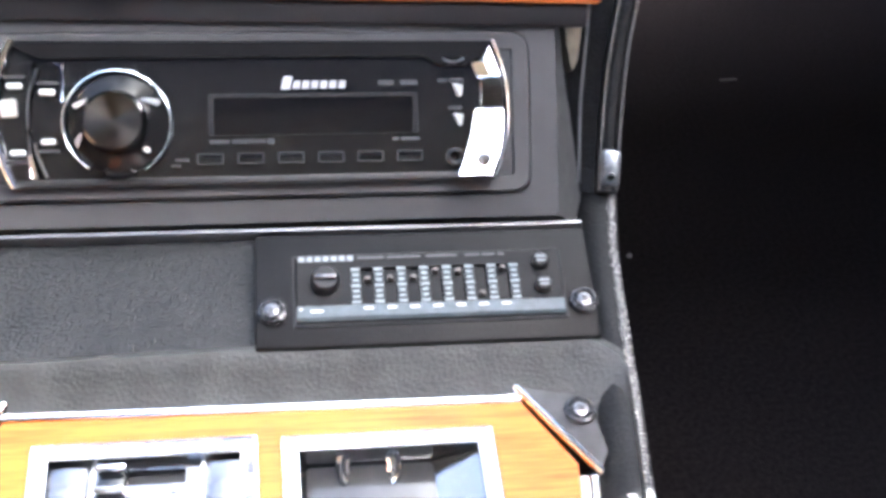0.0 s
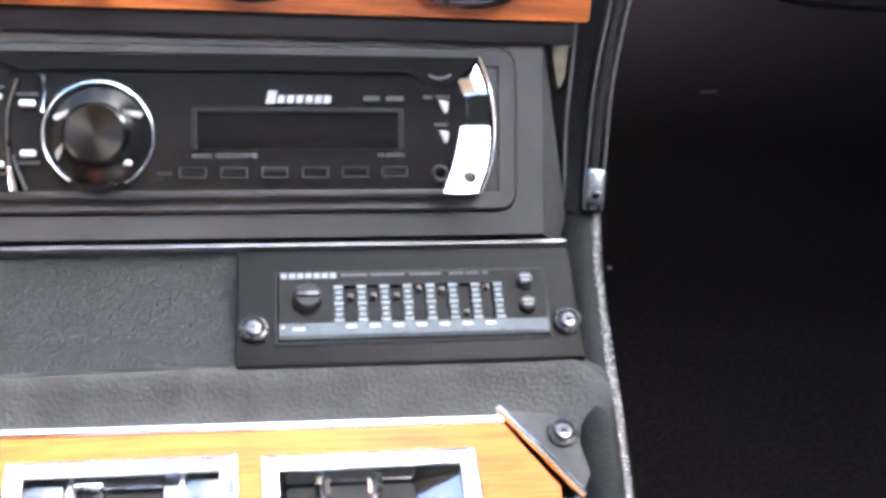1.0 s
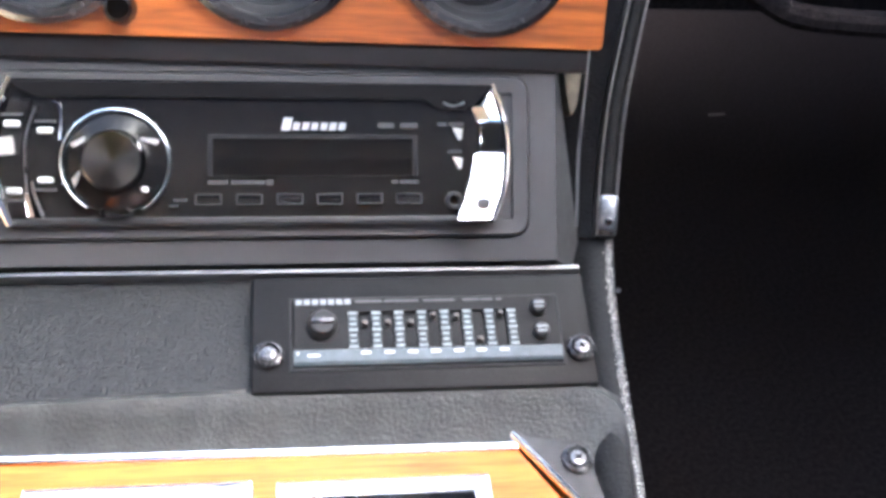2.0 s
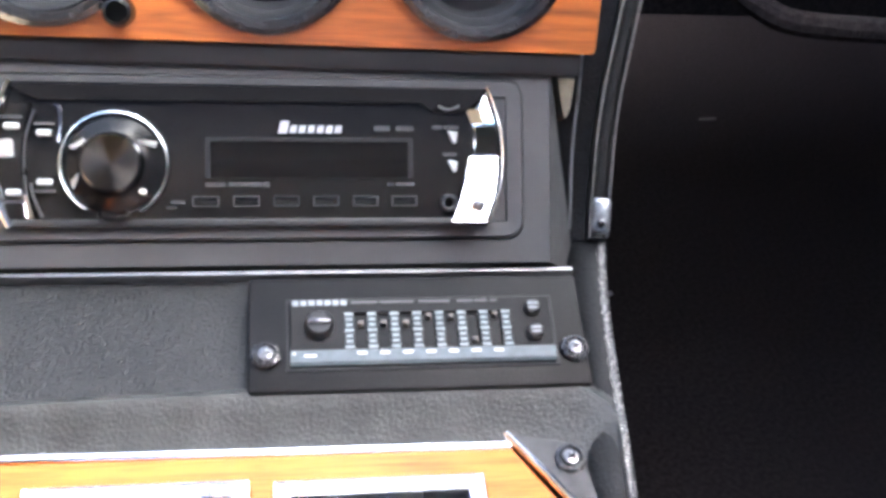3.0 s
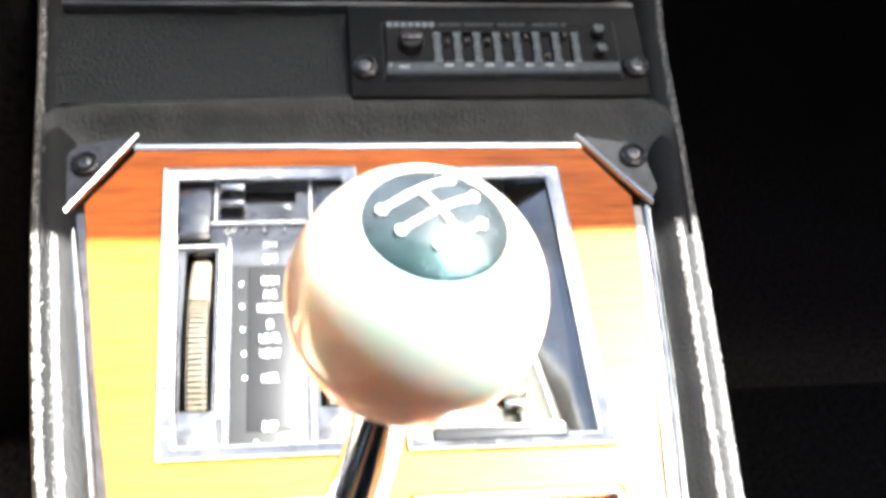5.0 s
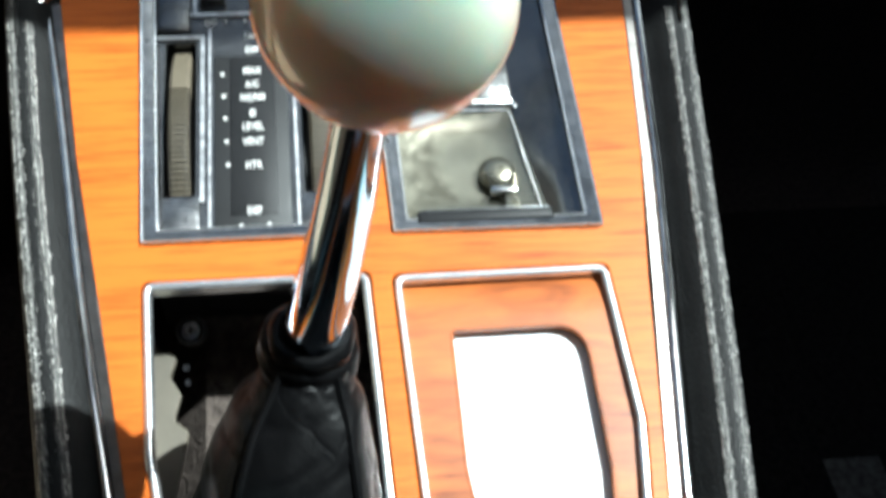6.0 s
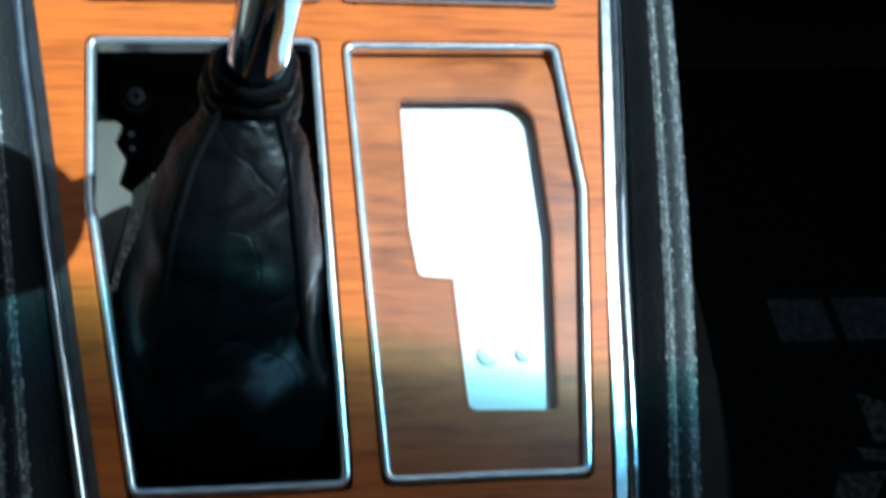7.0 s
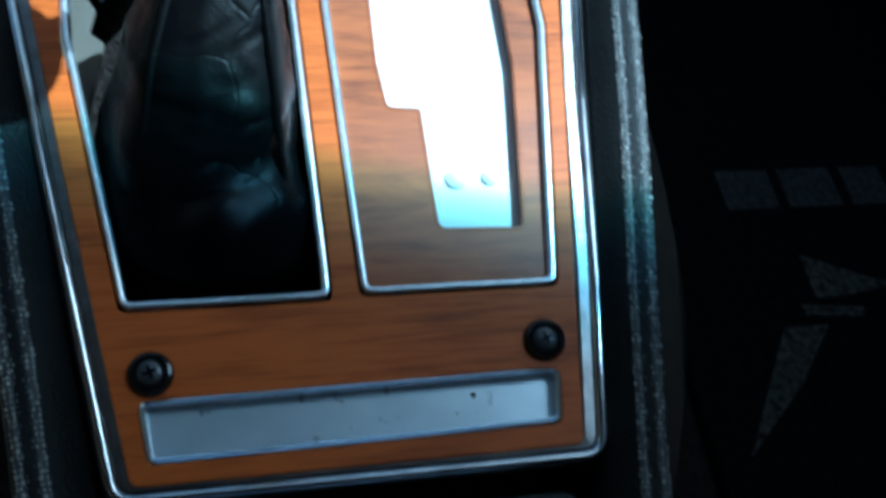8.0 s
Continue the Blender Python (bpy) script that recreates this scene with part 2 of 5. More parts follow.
LIP_METAL = mat("dull_lip", (0.16, 0.16, 0.165), 0.35, 0.6, 0.2)
BEZEL = mat("worn_silver_bezel", (0.29, 0.29, 0.30), 0.14, 0.97, 0.35, 160, bump=0.30, bscale=190, rvar=0.10)
ASH_FLOOR = mat("dark_glossy_tray", (0.030, 0.030, 0.031), 0.18, 0.0, 0.2, 90, bump=0.12, bscale=120, rvar=0.10)
# darker copy of the black carpet, so sunlit parts still look shaded
CARPET_SHADED = mat("shaded_black_carpet", (0.007, 0.0065, 0.0065), 0.95, 0, 0.5, 300, bump=1.0, bscale=700, spec=0.05)
TUNNEL_CARPET = mat("brown_black_carpet", (0.066, 0.054, 0.047), 0.9, 0, 0.5, 300, bump=1.0, bscale=600, spec=0.1)
BLOCK_METAL = mat("worn_block_plating", (0.22, 0.22, 0.225), 0.22, 0.9, 0.35, 260, bump=0.4, bscale=240, rvar=0.1)
RAMP_METAL = mat("dark_polished_plating", (0.20, 0.20, 0.205), 0.12, 0.95, 0.15, 90, bump=0.06, bscale=150, rvar=0.05)
CUP_METAL = mat("dark_cup_washer", (0.030, 0.030, 0.032), 0.26, 0.5, 0.3, 300, rvar=0.1)
SCREW_METAL = mat("dull_screw_metal", (0.10, 0.10, 0.105), 0.26, 1.0, 0.4, 500, bump=0.3, bscale=500, rvar=0.12)
CLIP_METAL = mat("dark_clip_metal", (0.07, 0.07, 0.075), 0.35, 0.6, 0.3, 300)
CHEEK_BLACK = mat("black_cheek_vinyl", (0.0048, 0.0046, 0.0046), 0.42, 0, 0.4, 200, bump=0.5, bscale=800, rvar=0.12, spec=0.16)
CLIP_PLATE = mat("smoked_clip_plate", (0.028, 0.028, 0.030), 0.22, 0, 0.3, 200, rvar=0.08, spec=0.55)
GAUGE_RIM = mat("worn_gauge_rim", (0.014, 0.014, 0.015), 0.22, 0.1, 0.5, 350, bump=0.2, bscale=800, rvar=0.1, spec=0.6)
WELT_METAL = mat("bright_clip_metal", (0.17, 0.18, 0.19), 0.30, 0.9, 0.4, 300, bump=0.5, bscale=350)
RAIL_CHROME = mat("worn_rail_chrome", (0.52, 0.52, 0.53), 0.09, 1.0, 0.25, 120, bump=0.08, bscale=120, rvar=0.05)
FACET = mat("dull_rail_facet", (0.21, 0.195, 0.185), 0.34, 1.0, 0.25, 200, bump=0.15, bscale=160, rvar=0.1)
SCALE_DARK = mat("dark_slate_print", (0.022, 0.028, 0.031), 0.45, 0, 0.3, 300, spec=0.2)
SCALE_PALE = mat("pale_scale_print", (0.125, 0.15, 0.16), 0.45, 0, 0.3, 900)
SLIDER_BROWN = mat("brown_slider", (0.035, 0.027, 0.020), 0.4, 0, 0.2)
BOW_CHROME = mat("bowed_mirror_chrome", (0.86, 0.87, 0.88), 0.05, 1.0, 0.03, bump=0.03, bscale=60, rvar=0.02)
BAND_BLACK = mat("matt_black_band", (0.006, 0.006, 0.0065), 0.45, 0, 0.1, 50, spec=0.05)
MOUNT_BLACK = mat("matt_black_plate", (0.0056, 0.0054, 0.0056), 0.5, 0, 0.25, 50, bump=0.15, bscale=1200, spec=0.11)


# ---- builders ----
def thing(name, m, label, category, group="", kind=""):
    ob = new(name)
    ob.empty_display_size = 0.02
    ob.matrix_world = m
    return tagged(ob, label, category, group, kind)


def mesh_of(name, bm, material, smooth=35):
    bmesh.ops.recalc_face_normals(bm, faces=bm.faces)
    me = bpy.data.meshes.new(name)
    bm.to_mesh(me)
    bm.free()
    me.materials.append(material)
    if smooth:
        me.polygons.foreach_set("use_smooth", [True] * len(me.polygons))
        me.set_sharp_from_angle(angle=radians(smooth))
    return me


def part(name, bm, material, parent, label="", smooth=35, m=None):
    ob = new(name, mesh_of(name, bm, material, smooth))
    ob.parent = parent
    if m is not None:
        ob.matrix_basis = m
    return tagged(ob, label) if label else ob


def solid(name, bm, material, m, label, category, group="", kind="", smooth=35):
    ob = new(name, mesh_of(name, bm, material, smooth))
    ob.matrix_world = m
    return tagged(ob, label, category, group, kind)


def bev(bm, w, seg=2, angle=30):
    bm.normal_update()
    edges = [e for e in bm.edges if len(e.link_faces) == 2 and e.calc_face_angle(0) > radians(angle)]
    bmesh.ops.bevel(bm, geom=edges, offset=w, segments=seg, profile=0.5, affect="EDGES", clamp_overlap=True)
    return bm


def box(x0, x1, y0, y1, z0, z1, w=0.0, seg=2, bm=None):
    b = bmesh.new()
    bmesh.ops.create_cube(b, size=1)
    for v in b.verts:
        v.co = Vector(((x0 + x1) / 2 + v.co.x * (x1 - x0), (y0 + y1) / 2 + v.co.y * (y1 - y0), (z0 + z1) / 2 + v.co.z * (z1 - z0)))
    if w:
        bmesh.ops.recalc_face_normals(b, faces=b.faces)
        bev(b, w, seg)
    return merge(bm, b)


def merge(bm, b):
    if bm is None:
        return b
    me = bpy.data.meshes.new("tmp")
    b.to_mesh(me)
    b.free()
    bm.from_mesh(me)
    bpy.data.meshes.remove(me)
    return bm


def moved(bm, m):
    bmesh.ops.transform(bm, matrix=m, verts=bm.verts)
    return bm


def rounded(pts, r, n=4):
    """A polygon with its corners rounded; r is one radius or one for each corner."""
    out, k = [], len(pts)
    for i, p in enumerate(pts):
        rad = r[i] if isinstance(r, (list, tuple)) else r
        p, a, c = Vector(p), Vector(pts[i - 1]), Vector(pts[(i + 1) % k])
        u, v = (a - p), (c - p)
        if rad <= 0:
            out.append((p.x, p.y))
            continue
        ang = u.angle(v)
        d = min(rad / math.tan(ang / 2), u.length * 0.45, v.length * 0.45)
        p0, p1 = p + u.normalized() * d, p + v.normalized() * d
        for j in range(n + 1):
            t = j / n
            q = p0 * (1 - t) ** 2 + p * 2 * t * (1 - t) + p1 * t ** 2
            out.append((q.x, q.y))
    return out


def rect(x0, x1, y0, y1, r=0.0, n=4):
    return rounded([(x0, y0), (x1, y0), (x1, y1), (x0, y1)], r, n)


def plate(outer, holes, z0, z1, w=0.0, bm=None):
    """A sheet with holes through it."""
    b = bmesh.new()
    edges = []
    for loop in (outer, *holes):
        vs = [b.verts.new((x, y, z0)) for x, y in loop]
        edges += [b.edges.new((vs[i - 1], vs[i])) for i in range(len(vs))]
    got = bmesh.ops.triangle_fill(b, use_beauty=True, use_dissolve=False, edges=edges)
    faces = [g for g in got["geom"] if isinstance(g, bmesh.types.BMFace)]
    ext = bmesh.ops.extrude_face_region(b, geom=faces)
    bmesh.ops.translate(b, vec=(0, 0, z1 - z0), verts=[g for g in ext["geom"] if isinstance(g, bmesh.types.BMVert)])
    bmesh.ops.recalc_face_normals(b, faces=b.faces)
    if w:
        bev(b, w, 1, 50)
    return merge(bm, b)


def sweep(path, profile, closed=False, caps=True, ring=True, bm=None):
    """A profile of (offset to the path's right, z) along a path of (x, y) or (x, y, z)."""
    b = bmesh.new()
    pts = [Vector((p[0], p[1], p[2] if len(p) > 2 else 0)) for p in path]
    n, rows = len(pts), []
    for i, p in enumerate(pts):
        a = pts[i - 1] if (i > 0 or closed) else None
        c = pts[(i + 1) % n] if (i < n - 1 or closed) else None
        d1 = (p - a).to_2d().normalized() if a is not None else None
        d2 = (c - p).to_2d().normalized() if c is not None else None
        d1, d2 = d1 or d2, d2 or d1
        n1, n2 = Vector((d1.y, -d1.x)), Vector((d2.y, -d2.x))
        mid = (n1 + n2)
        mid = n1 if mid.length < 1e-6 else mid.normalized()
        k = 1 / max(0.35, mid.dot(n1))
        rows.append([b.verts.new((p.x + mid.x * o * k, p.y + mid.y * o * k, p.z + z)) for o, z in profile])
    m = len(profile)
    for i in range(n if closed else n - 1):
        r0, r1 = rows[i], rows[(i + 1) % n]
        for j in range(m if ring else m - 1):
            b.faces.new((r0[j], r0[(j + 1) % m], r1[(j + 1) % m], r1[j]))
    if caps and not closed and ring:
        b.faces.new(rows[0])
        b.faces.new(rows[-1][::-1])
    return merge(bm, b)


def half_round(w, h, z=0.0, n=6):
    return [(w / 2 * math.cos(math.pi * i / n), z + h * math.sin(math.pi * i / n)) for i in range(n + 1)]


def lathe(profile, seg=32, bm=None):
    """A turned shape about z from (radius, z)."""
    b = bmesh.new()
    rows = []
    for r, z in profile:
        if r < 1e-6:
            rows.append([b.verts.new((0, 0, z))])
        else:
            rows.append([b.verts.new((r * math.cos(2 * math.pi * i / seg), r * math.sin(2 * math.pi * i / seg), z)) for i in range(seg)])
    for r0, r1 in zip(rows, rows[1:]):
        for i in range(seg):
            j = (i + 1) % seg
            q = [r0[i % len(r0)], r0[j % len(r0)], r1[j % len(r1)], r1[i % len(r1)]]
            q = list(dict.fromkeys(q))
            if len(q) > 2:
                b.faces.new(q)
    return merge(bm, b)


def loft(rings, caps=True, bm=None):
    b = bmesh.new()
    rows = [[b.verts.new(p) for p in r] for r in rings]
    n = len(rows[0])
    for r0, r1 in zip(rows, rows[1:]):
        for i in range(n):
            b.faces.new((r0[i], r0[(i + 1) % n], r1[(i + 1) % n], r1[i]))
    if caps:
        b.faces.new(rows[0][::-1])
        b.faces.new(rows[-1])
    return merge(bm, b)


def tube(path, radii, seg=12, bm=None):
    pts = [Vector(p) for p in path]
    rings = []
    for i, p in enumerate(pts):
        d = (pts[min(i + 1, len(pts) - 1)] - pts[max(i - 1, 0)]).normalized()
        q = d.to_track_quat("Z", "X")
        r = radii[i] if isinstance(radii, (list, tuple)) else radii
        rings.append([p + q @ Vector((r * math.cos(2 * math.pi * k / seg), r * math.sin(2 * math.pi * k / seg), 0)) for k in range(seg)])
    return loft(rings, True, bm)


def words(text, size, x, y, z, depth=0.0002, bold=0.0, rot=0, align="CENTER", narrow=1.0):
    """Raised lettering in the built-in font, as a bmesh."""
    cu = bpy.data.curves.new("lettering", "FONT")
    cu.body, cu.size, cu.align_x, cu.align_y, cu.extrude, cu.offset, cu.resolution_u = text, size, align, "CENTER", depth, bold, 3
    ob = new("lettering", cu)
    me = bpy.data.meshes.new_from_object(ob.evaluated_get(bpy.context.evaluated_depsgraph_get()))
    bpy.data.objects.remove(ob)
    bpy.data.curves.remove(cu)
    b = bmesh.new()
    b.from_mesh(me)
    bpy.data.meshes.remove(me)
    return moved(b, pose(x, y, z, 0, 0, rot) @ Matrix.Diagonal((narrow, 1, 1, 1)))


def bars(rows, z0, z1):
    """Small upright slabs (x0, x1, y0, y1) in one mesh."""
    b = bmesh.new()
    for x0, x1, y0, y1 in rows:
        box(x0, x1, y0, y1, z0, z1, bm=b)
    return b


def bar_parts(name, rows, z0, z1, material, parent, shear=0.0, y_mid=0.0):
    """Printed bars (x0, x1, y0, y1), each a part of its own."""
    for x0, x1, y0, y1 in rows:
        bm = box(x0, x1, y0, y1, z0, z1)
        for v in bm.verts:
            v.co.x += shear * (v.co.y - y_mid)
        part(name, bm, material, parent)


def smooth_line(pts, n=6):
    """A Catmull-Rom line through the points."""
    v = [Vector((*p, 0)[:3]) for p in pts]
    v = [v[0] * 2 - v[1]] + v + [v[-1] * 2 - v[-2]]
    out = []
    for i in range(1, len(v) - 2):
        for k in range(n):
            t = k / n
            p0, p1, p2, p3 = v[i - 1:i + 3]
            out.append(0.5 * (2 * p1 + (p2 - p0) * t + (2 * p0 - 5 * p1 + 4 * p2 - p3) * t * t + (3 * p1 - p0 - 3 * p2 + p3) * t ** 3))
    out.append(v[-2])
    return out


def screw(m, r, label, cap=CHROME, washer=CHROME_DULL, name="screw"):
    e = thing(name, m, label, "screw")
    part("washer", lathe([(0, 0), (r, 0), (r, r * 0.12), (r * 0.90, r * 0.32), (r * 0.78, r * 0.36), (r * 0.62, r * 0.18), (0, r * 0.18)], 32), washer, e)
    b = lathe([(0, r * 0.2), (r * 0.56, r * 0.15), (r * 0.56, r * 0.28), (r * 0.48, r * 0.40), (r * 0.26, r * 0.47), (0, r * 0.48)], 24)
    part("head", b, cap, e)
    b = bars([(-r * 0.3, r * 0.3, -r * 0.07, r * 0.07), (-r * 0.07, r * 0.07, -r * 0.3, r * 0.3)], r * 0.42, r * 0.50)
    part("cross_slot", b, GLOSS, e, "dark cross slot")
    return e


# ---- cabin shell ----
WORLD = Matrix.Identity(4)
Z0 = HEIGHT
ROOF = Z0 + 0.61
solid("ground", box(-400, 400, -400, 400, -0.45, -0.4), ASPHALT, WORLD, "dark grey asphalt under the parked car", "ground", kind="structure")
solid("floor", box(-0.74, 0.74, -1.3, 1.15, -0.03, 0.0), CARPET, WORLD, "black carpeted floor of the car cabin", "floor", kind="structure")
# unseen sheet, added as a warm reflector left of the console
solid("floor_bounce", box(-0.738, -0.27, -1.28, 0.30, 0.001, 0.006), TAN_BOUNCE, WORLD, "unseen tan sheet added on the driver side floor for warm bounce", "floor", kind="structure")
solid("wall_front", box(-0.74, 0.74, 1.12, 1.15, 0.0, Z0 + 0.335), TRIM_BLACK, WORLD, "black firewall at the front of the cabin", "wall", kind="structure")
solid("wall_right", box(0.74, 0.77, -1.3, 1.15, -0.03, ROOF + 0.02), TRIM_BLACK, WORLD, "black trimmed passenger side wall", "wall", kind="structure")
# out of view; tan only to reflect warm light into the cabin
left = plate(rect(-1.3, 1.15, -0.03, ROOF + 0.02), [rounded([(0.16, Z0 + 0.32), (0.55, Z0 + 0.32), (0.36, Z0 + 0.52), (0.18, Z0 + 0.52)], 0.04)], 0, 0.03)
solid("wall_left", left, TAN_WALL_BOUNCE, Matrix.Translation((-0.77, 0, 0)) @ pose(0, 0, 0, 90, 0, 90), "unseen driver side wall, tan for warm bounce, with a window opening", "wall", kind="structure")
rear = plate(rect(-0.74, 0.74, -0.03, ROOF + 0.02), [rounded([(-0.40, Z0 + 0.34), (0.40, Z0 + 0.34), (0.36, Z0 + 0.50), (-0.36, Z0 + 0.50)], 0.05)], 0, 0.03)
solid("wall_rear", rear, TRIM_BLACK, pose(0, -1.27, 0, 90, 0, 0), "black rear wall with the hatch window opening", "wall", kind="structure")
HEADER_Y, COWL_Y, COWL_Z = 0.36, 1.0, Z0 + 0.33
# roof with an open hatch; its tinted glass panel is pushed back and slightly askew
opening = [(-0.28, 0.079), (-0.28, -0.42), (0.475, -0.42), (0.475, 0.079)]
# the second hole is an added gap for sky light and its reflections
solid("ceiling", plate(rect(-0.74, 0.74, -1.3, HEADER_Y), [rounded(opening, 0.008), rect(-0.60, 0.15, 0.13, 0.345, 0.02)], ROOF, ROOF + 0.03), HEADLINER, WORLD, "grey cloth headliner with an open roof hatch and an added sky gap", "ceiling", kind="structure")
hatch_turn = -math.degrees(math.atan2(0.149, 0.755))
solid("window_1", box(-0.10, 0.82, -0.55, 0.031, 0.0, 0.004), ROOF_GLASS, pose(-0.28, 0.001, ROOF + 0.034, 0, 0, hatch_turn), "blue-green tinted glass panel of the roof hatch", "window", kind="structure")
# unseen pane over the added sky gap, apart from the windscreen
solid("sky_gap_pane", box(-0.62, 0.17, 0.115, 0.358, 0.032, 0.036), PANE, pose(0, 0, ROOF), "clear pane over an added roof gap that lets sky light in", "window", kind="structure")
glass_long = math.hypot(COWL_Y - HEADER_Y, ROOF - COWL_Z)
glass_lean = -math.degrees(math.atan2(ROOF - COWL_Z, COWL_Y - HEADER_Y))
solid("window_2", box(-0.74, 0.74, 0.002, glass_long, 0.0, 0.005), PANE, pose(0, HEADER_Y, ROOF + 0.004, glass_lean, 0, 0), "clear windscreen", "window", kind="structure")

# ---- dashboard ----
dash = thing("dashboard", WORLD, "black padded dashboard with an overhanging brow", "dashboard", kind="structure")
EDGE_Y, EDGE_Z = 0.33, Z0 + 0.25
prof = [(EDGE_Y, EDGE_Z), (EDGE_Y + 0.006, EDGE_Z + 0.016), (EDGE_Y + 0.03, EDGE_Z + 0.026), (COWL_Y + 0.02, COWL_Z - 0.005), (COWL_Y + 0.02, Z0 + 0.22), (0.45, Z0 + 0.20), (EDGE_Y + 0.05, EDGE_Z - 0.022), (EDGE_Y + 0.012, EDGE_Z - 0.018)]
b = loft([[(x, y, z) for y, z in prof] for x in (-0.738, 0.738)])
part("top_pad", b, VINYL, dash)
b = box(-0.738, -0.20, 0.36, 0.46, Z0 - 0.02, Z0 + 0.235, 0.01)
part("lower_panel", b, TRIM_BLACK, dash)
# added panel that closes the gap left of the console in dark carpet
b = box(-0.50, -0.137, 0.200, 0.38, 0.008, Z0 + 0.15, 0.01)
part("gap_panel", b, CARPET_SHADED, dash)
b = box(0.16, 0.738, 0.48, 0.58, Z0 + 0.035, Z0 + 0.235, 0.012)
part("lower_panel", b, CARPET, dash)
b = box(-0.20, 0.16, 0.36, 0.5, 0, Z0 + 0.235)
part("centre_backing", b, TRIM_BLACK, dash)
# shelf edge under the passenger side of the dash
b = tube(smooth_line([(0.20, 0.335, Z0 + 0.125), (0.215, 0.318, Z0 + 0.112), (0.25, 0.31, Z0 + 0.106), (0.40, 0.31, Z0 + 0.104), (0.72, 0.31, Z0 + 0.104)], 5), 0.006, 10)
part("edge_bead", b, CARPET, dash)

# ---- tunnel and console body ----
b = sweep([(0, -0.9, 0), (0, 0.45, 0)], [(-0.10, -0.24), (-0.09, -0.09), (-0.06, -0.055), (0.06, -0.055), (0.09, -0.09), (0.10, -0.24)])
solid("transmission_tunnel", b, TUNNEL_CARPET, BASE, "black carpeted transmission tunnel under the console", "tunnel", kind="structure")

R_LINE = [(0.074, -0.24), (0.079, -0.19), (0.086, -0.136), (0.094, -0.076), (0.0995, -0.025), (0.1055, 0.035), (0.111, 0.096), (0.114, 0.13), (0.116, 0.158), (0.1195, 0.194), (0.1265, 0.235)]
L_LINE = [(-0.131, 0.235), (-0.126, 0.194), (-0.122, 0.15), (-0.117, 0.095), (-0.110, 0.038), (-0.103, -0.01), (-0.0955, -0.062), (-0.087, -0.12), (-0.079, -0.18), (-0.072, -0.24)]
SIDE = [(-0.017, -0.006), (-0.013, -0.0005), (-0.008, 0.003), (-0.003, 0.0042), (0.0003, 0.0034), (0.0014, 0.001), (0.0012, -0.006), (-0.0010, -0.03), (-0.0010, -0.215), (-0.017, -0.215)]
console = thing("centre_console", BASE, "black vinyl centre console with pale double stitching", "console")
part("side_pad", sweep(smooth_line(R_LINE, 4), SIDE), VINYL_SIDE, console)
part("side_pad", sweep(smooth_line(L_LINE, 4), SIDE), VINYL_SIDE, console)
# skirts wear the darkened carpet: their shade is in the colour
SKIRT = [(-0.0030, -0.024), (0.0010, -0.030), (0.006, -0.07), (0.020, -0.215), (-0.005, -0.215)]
part("side_skirt", sweep(smooth_line(R_LINE, 4), SKIRT), CARPET_SHADED, console, "carpeted side with shade put into its colour")
part("side_skirt", sweep(smooth_line(L_LINE, 4), SKIRT), CARPET_SHADED, console, "carpeted side with shade put into its colour")
bulge = []
for k in range(15):
    t = k / 14
    y = -0.205 + 0.17 * t
    edge = 0.0745 + 0.094 * (y + 0.24)
    swell = math.sin(math.pi * t) ** 0.6
    bulge.append([(edge - 0.01, y, -0.02), (edge + 0.004 + 0.018 * swell, y, -0.028), (edge + 0.006 + 0.024 * swell, y, -0.045), (edge + 0.006 + 0.024 * swell, y, -0.10), (edge - 0.01, y, -0.10)])
part("side_swell", loft(bulge), SWELL_BROWN, console, "black moulded side swell")
LIP = [(-0.0040, -0.006), (-0.0036, -0.0022), (-0.0010, -0.0010), (0.003, 0.0005), (0.008, 0.0032), (0.0125, 0.0054), (0.0155, 0.006), (0.019, 0.0042), (0.021, 0.000), (0.021, -0.03), (-0.0040, -0.03)]
lip_line = [(0.1000, 0.090), (0.1005, 0.10)] + rounded([(0.1005, 0.10), (0.1025, 0.1395), (-0.1135, 0.1415), (-0.1105, 0.10)], [0, 0.024, 0.024, 0], 8)[1:-1] + [(-0.1105, 0.10), (-0.1100, 0.090)]
b = sweep(lip_line, LIP)
for v in b.verts:
    over = v.co.x - (0.0978 + 0.098 * v.co.y) if v.co.x > 0 else -(0.1015 + 0.12 * v.co.y) - v.co.x
    if over > 0:
        v.co.x += (-0.92 if v.co.x > 0 else 0.92) * over
for v in b.verts:
    if v.co.y > 0.143 and v.co.x < 0.02:
        v.co.y -= 0.0080 * min(1, (0.02 - v.co.x) / 0.10) * min(1, (v.co.y - 0.1415) / 0.021)
part("panel_surround", b, VINYL, console)


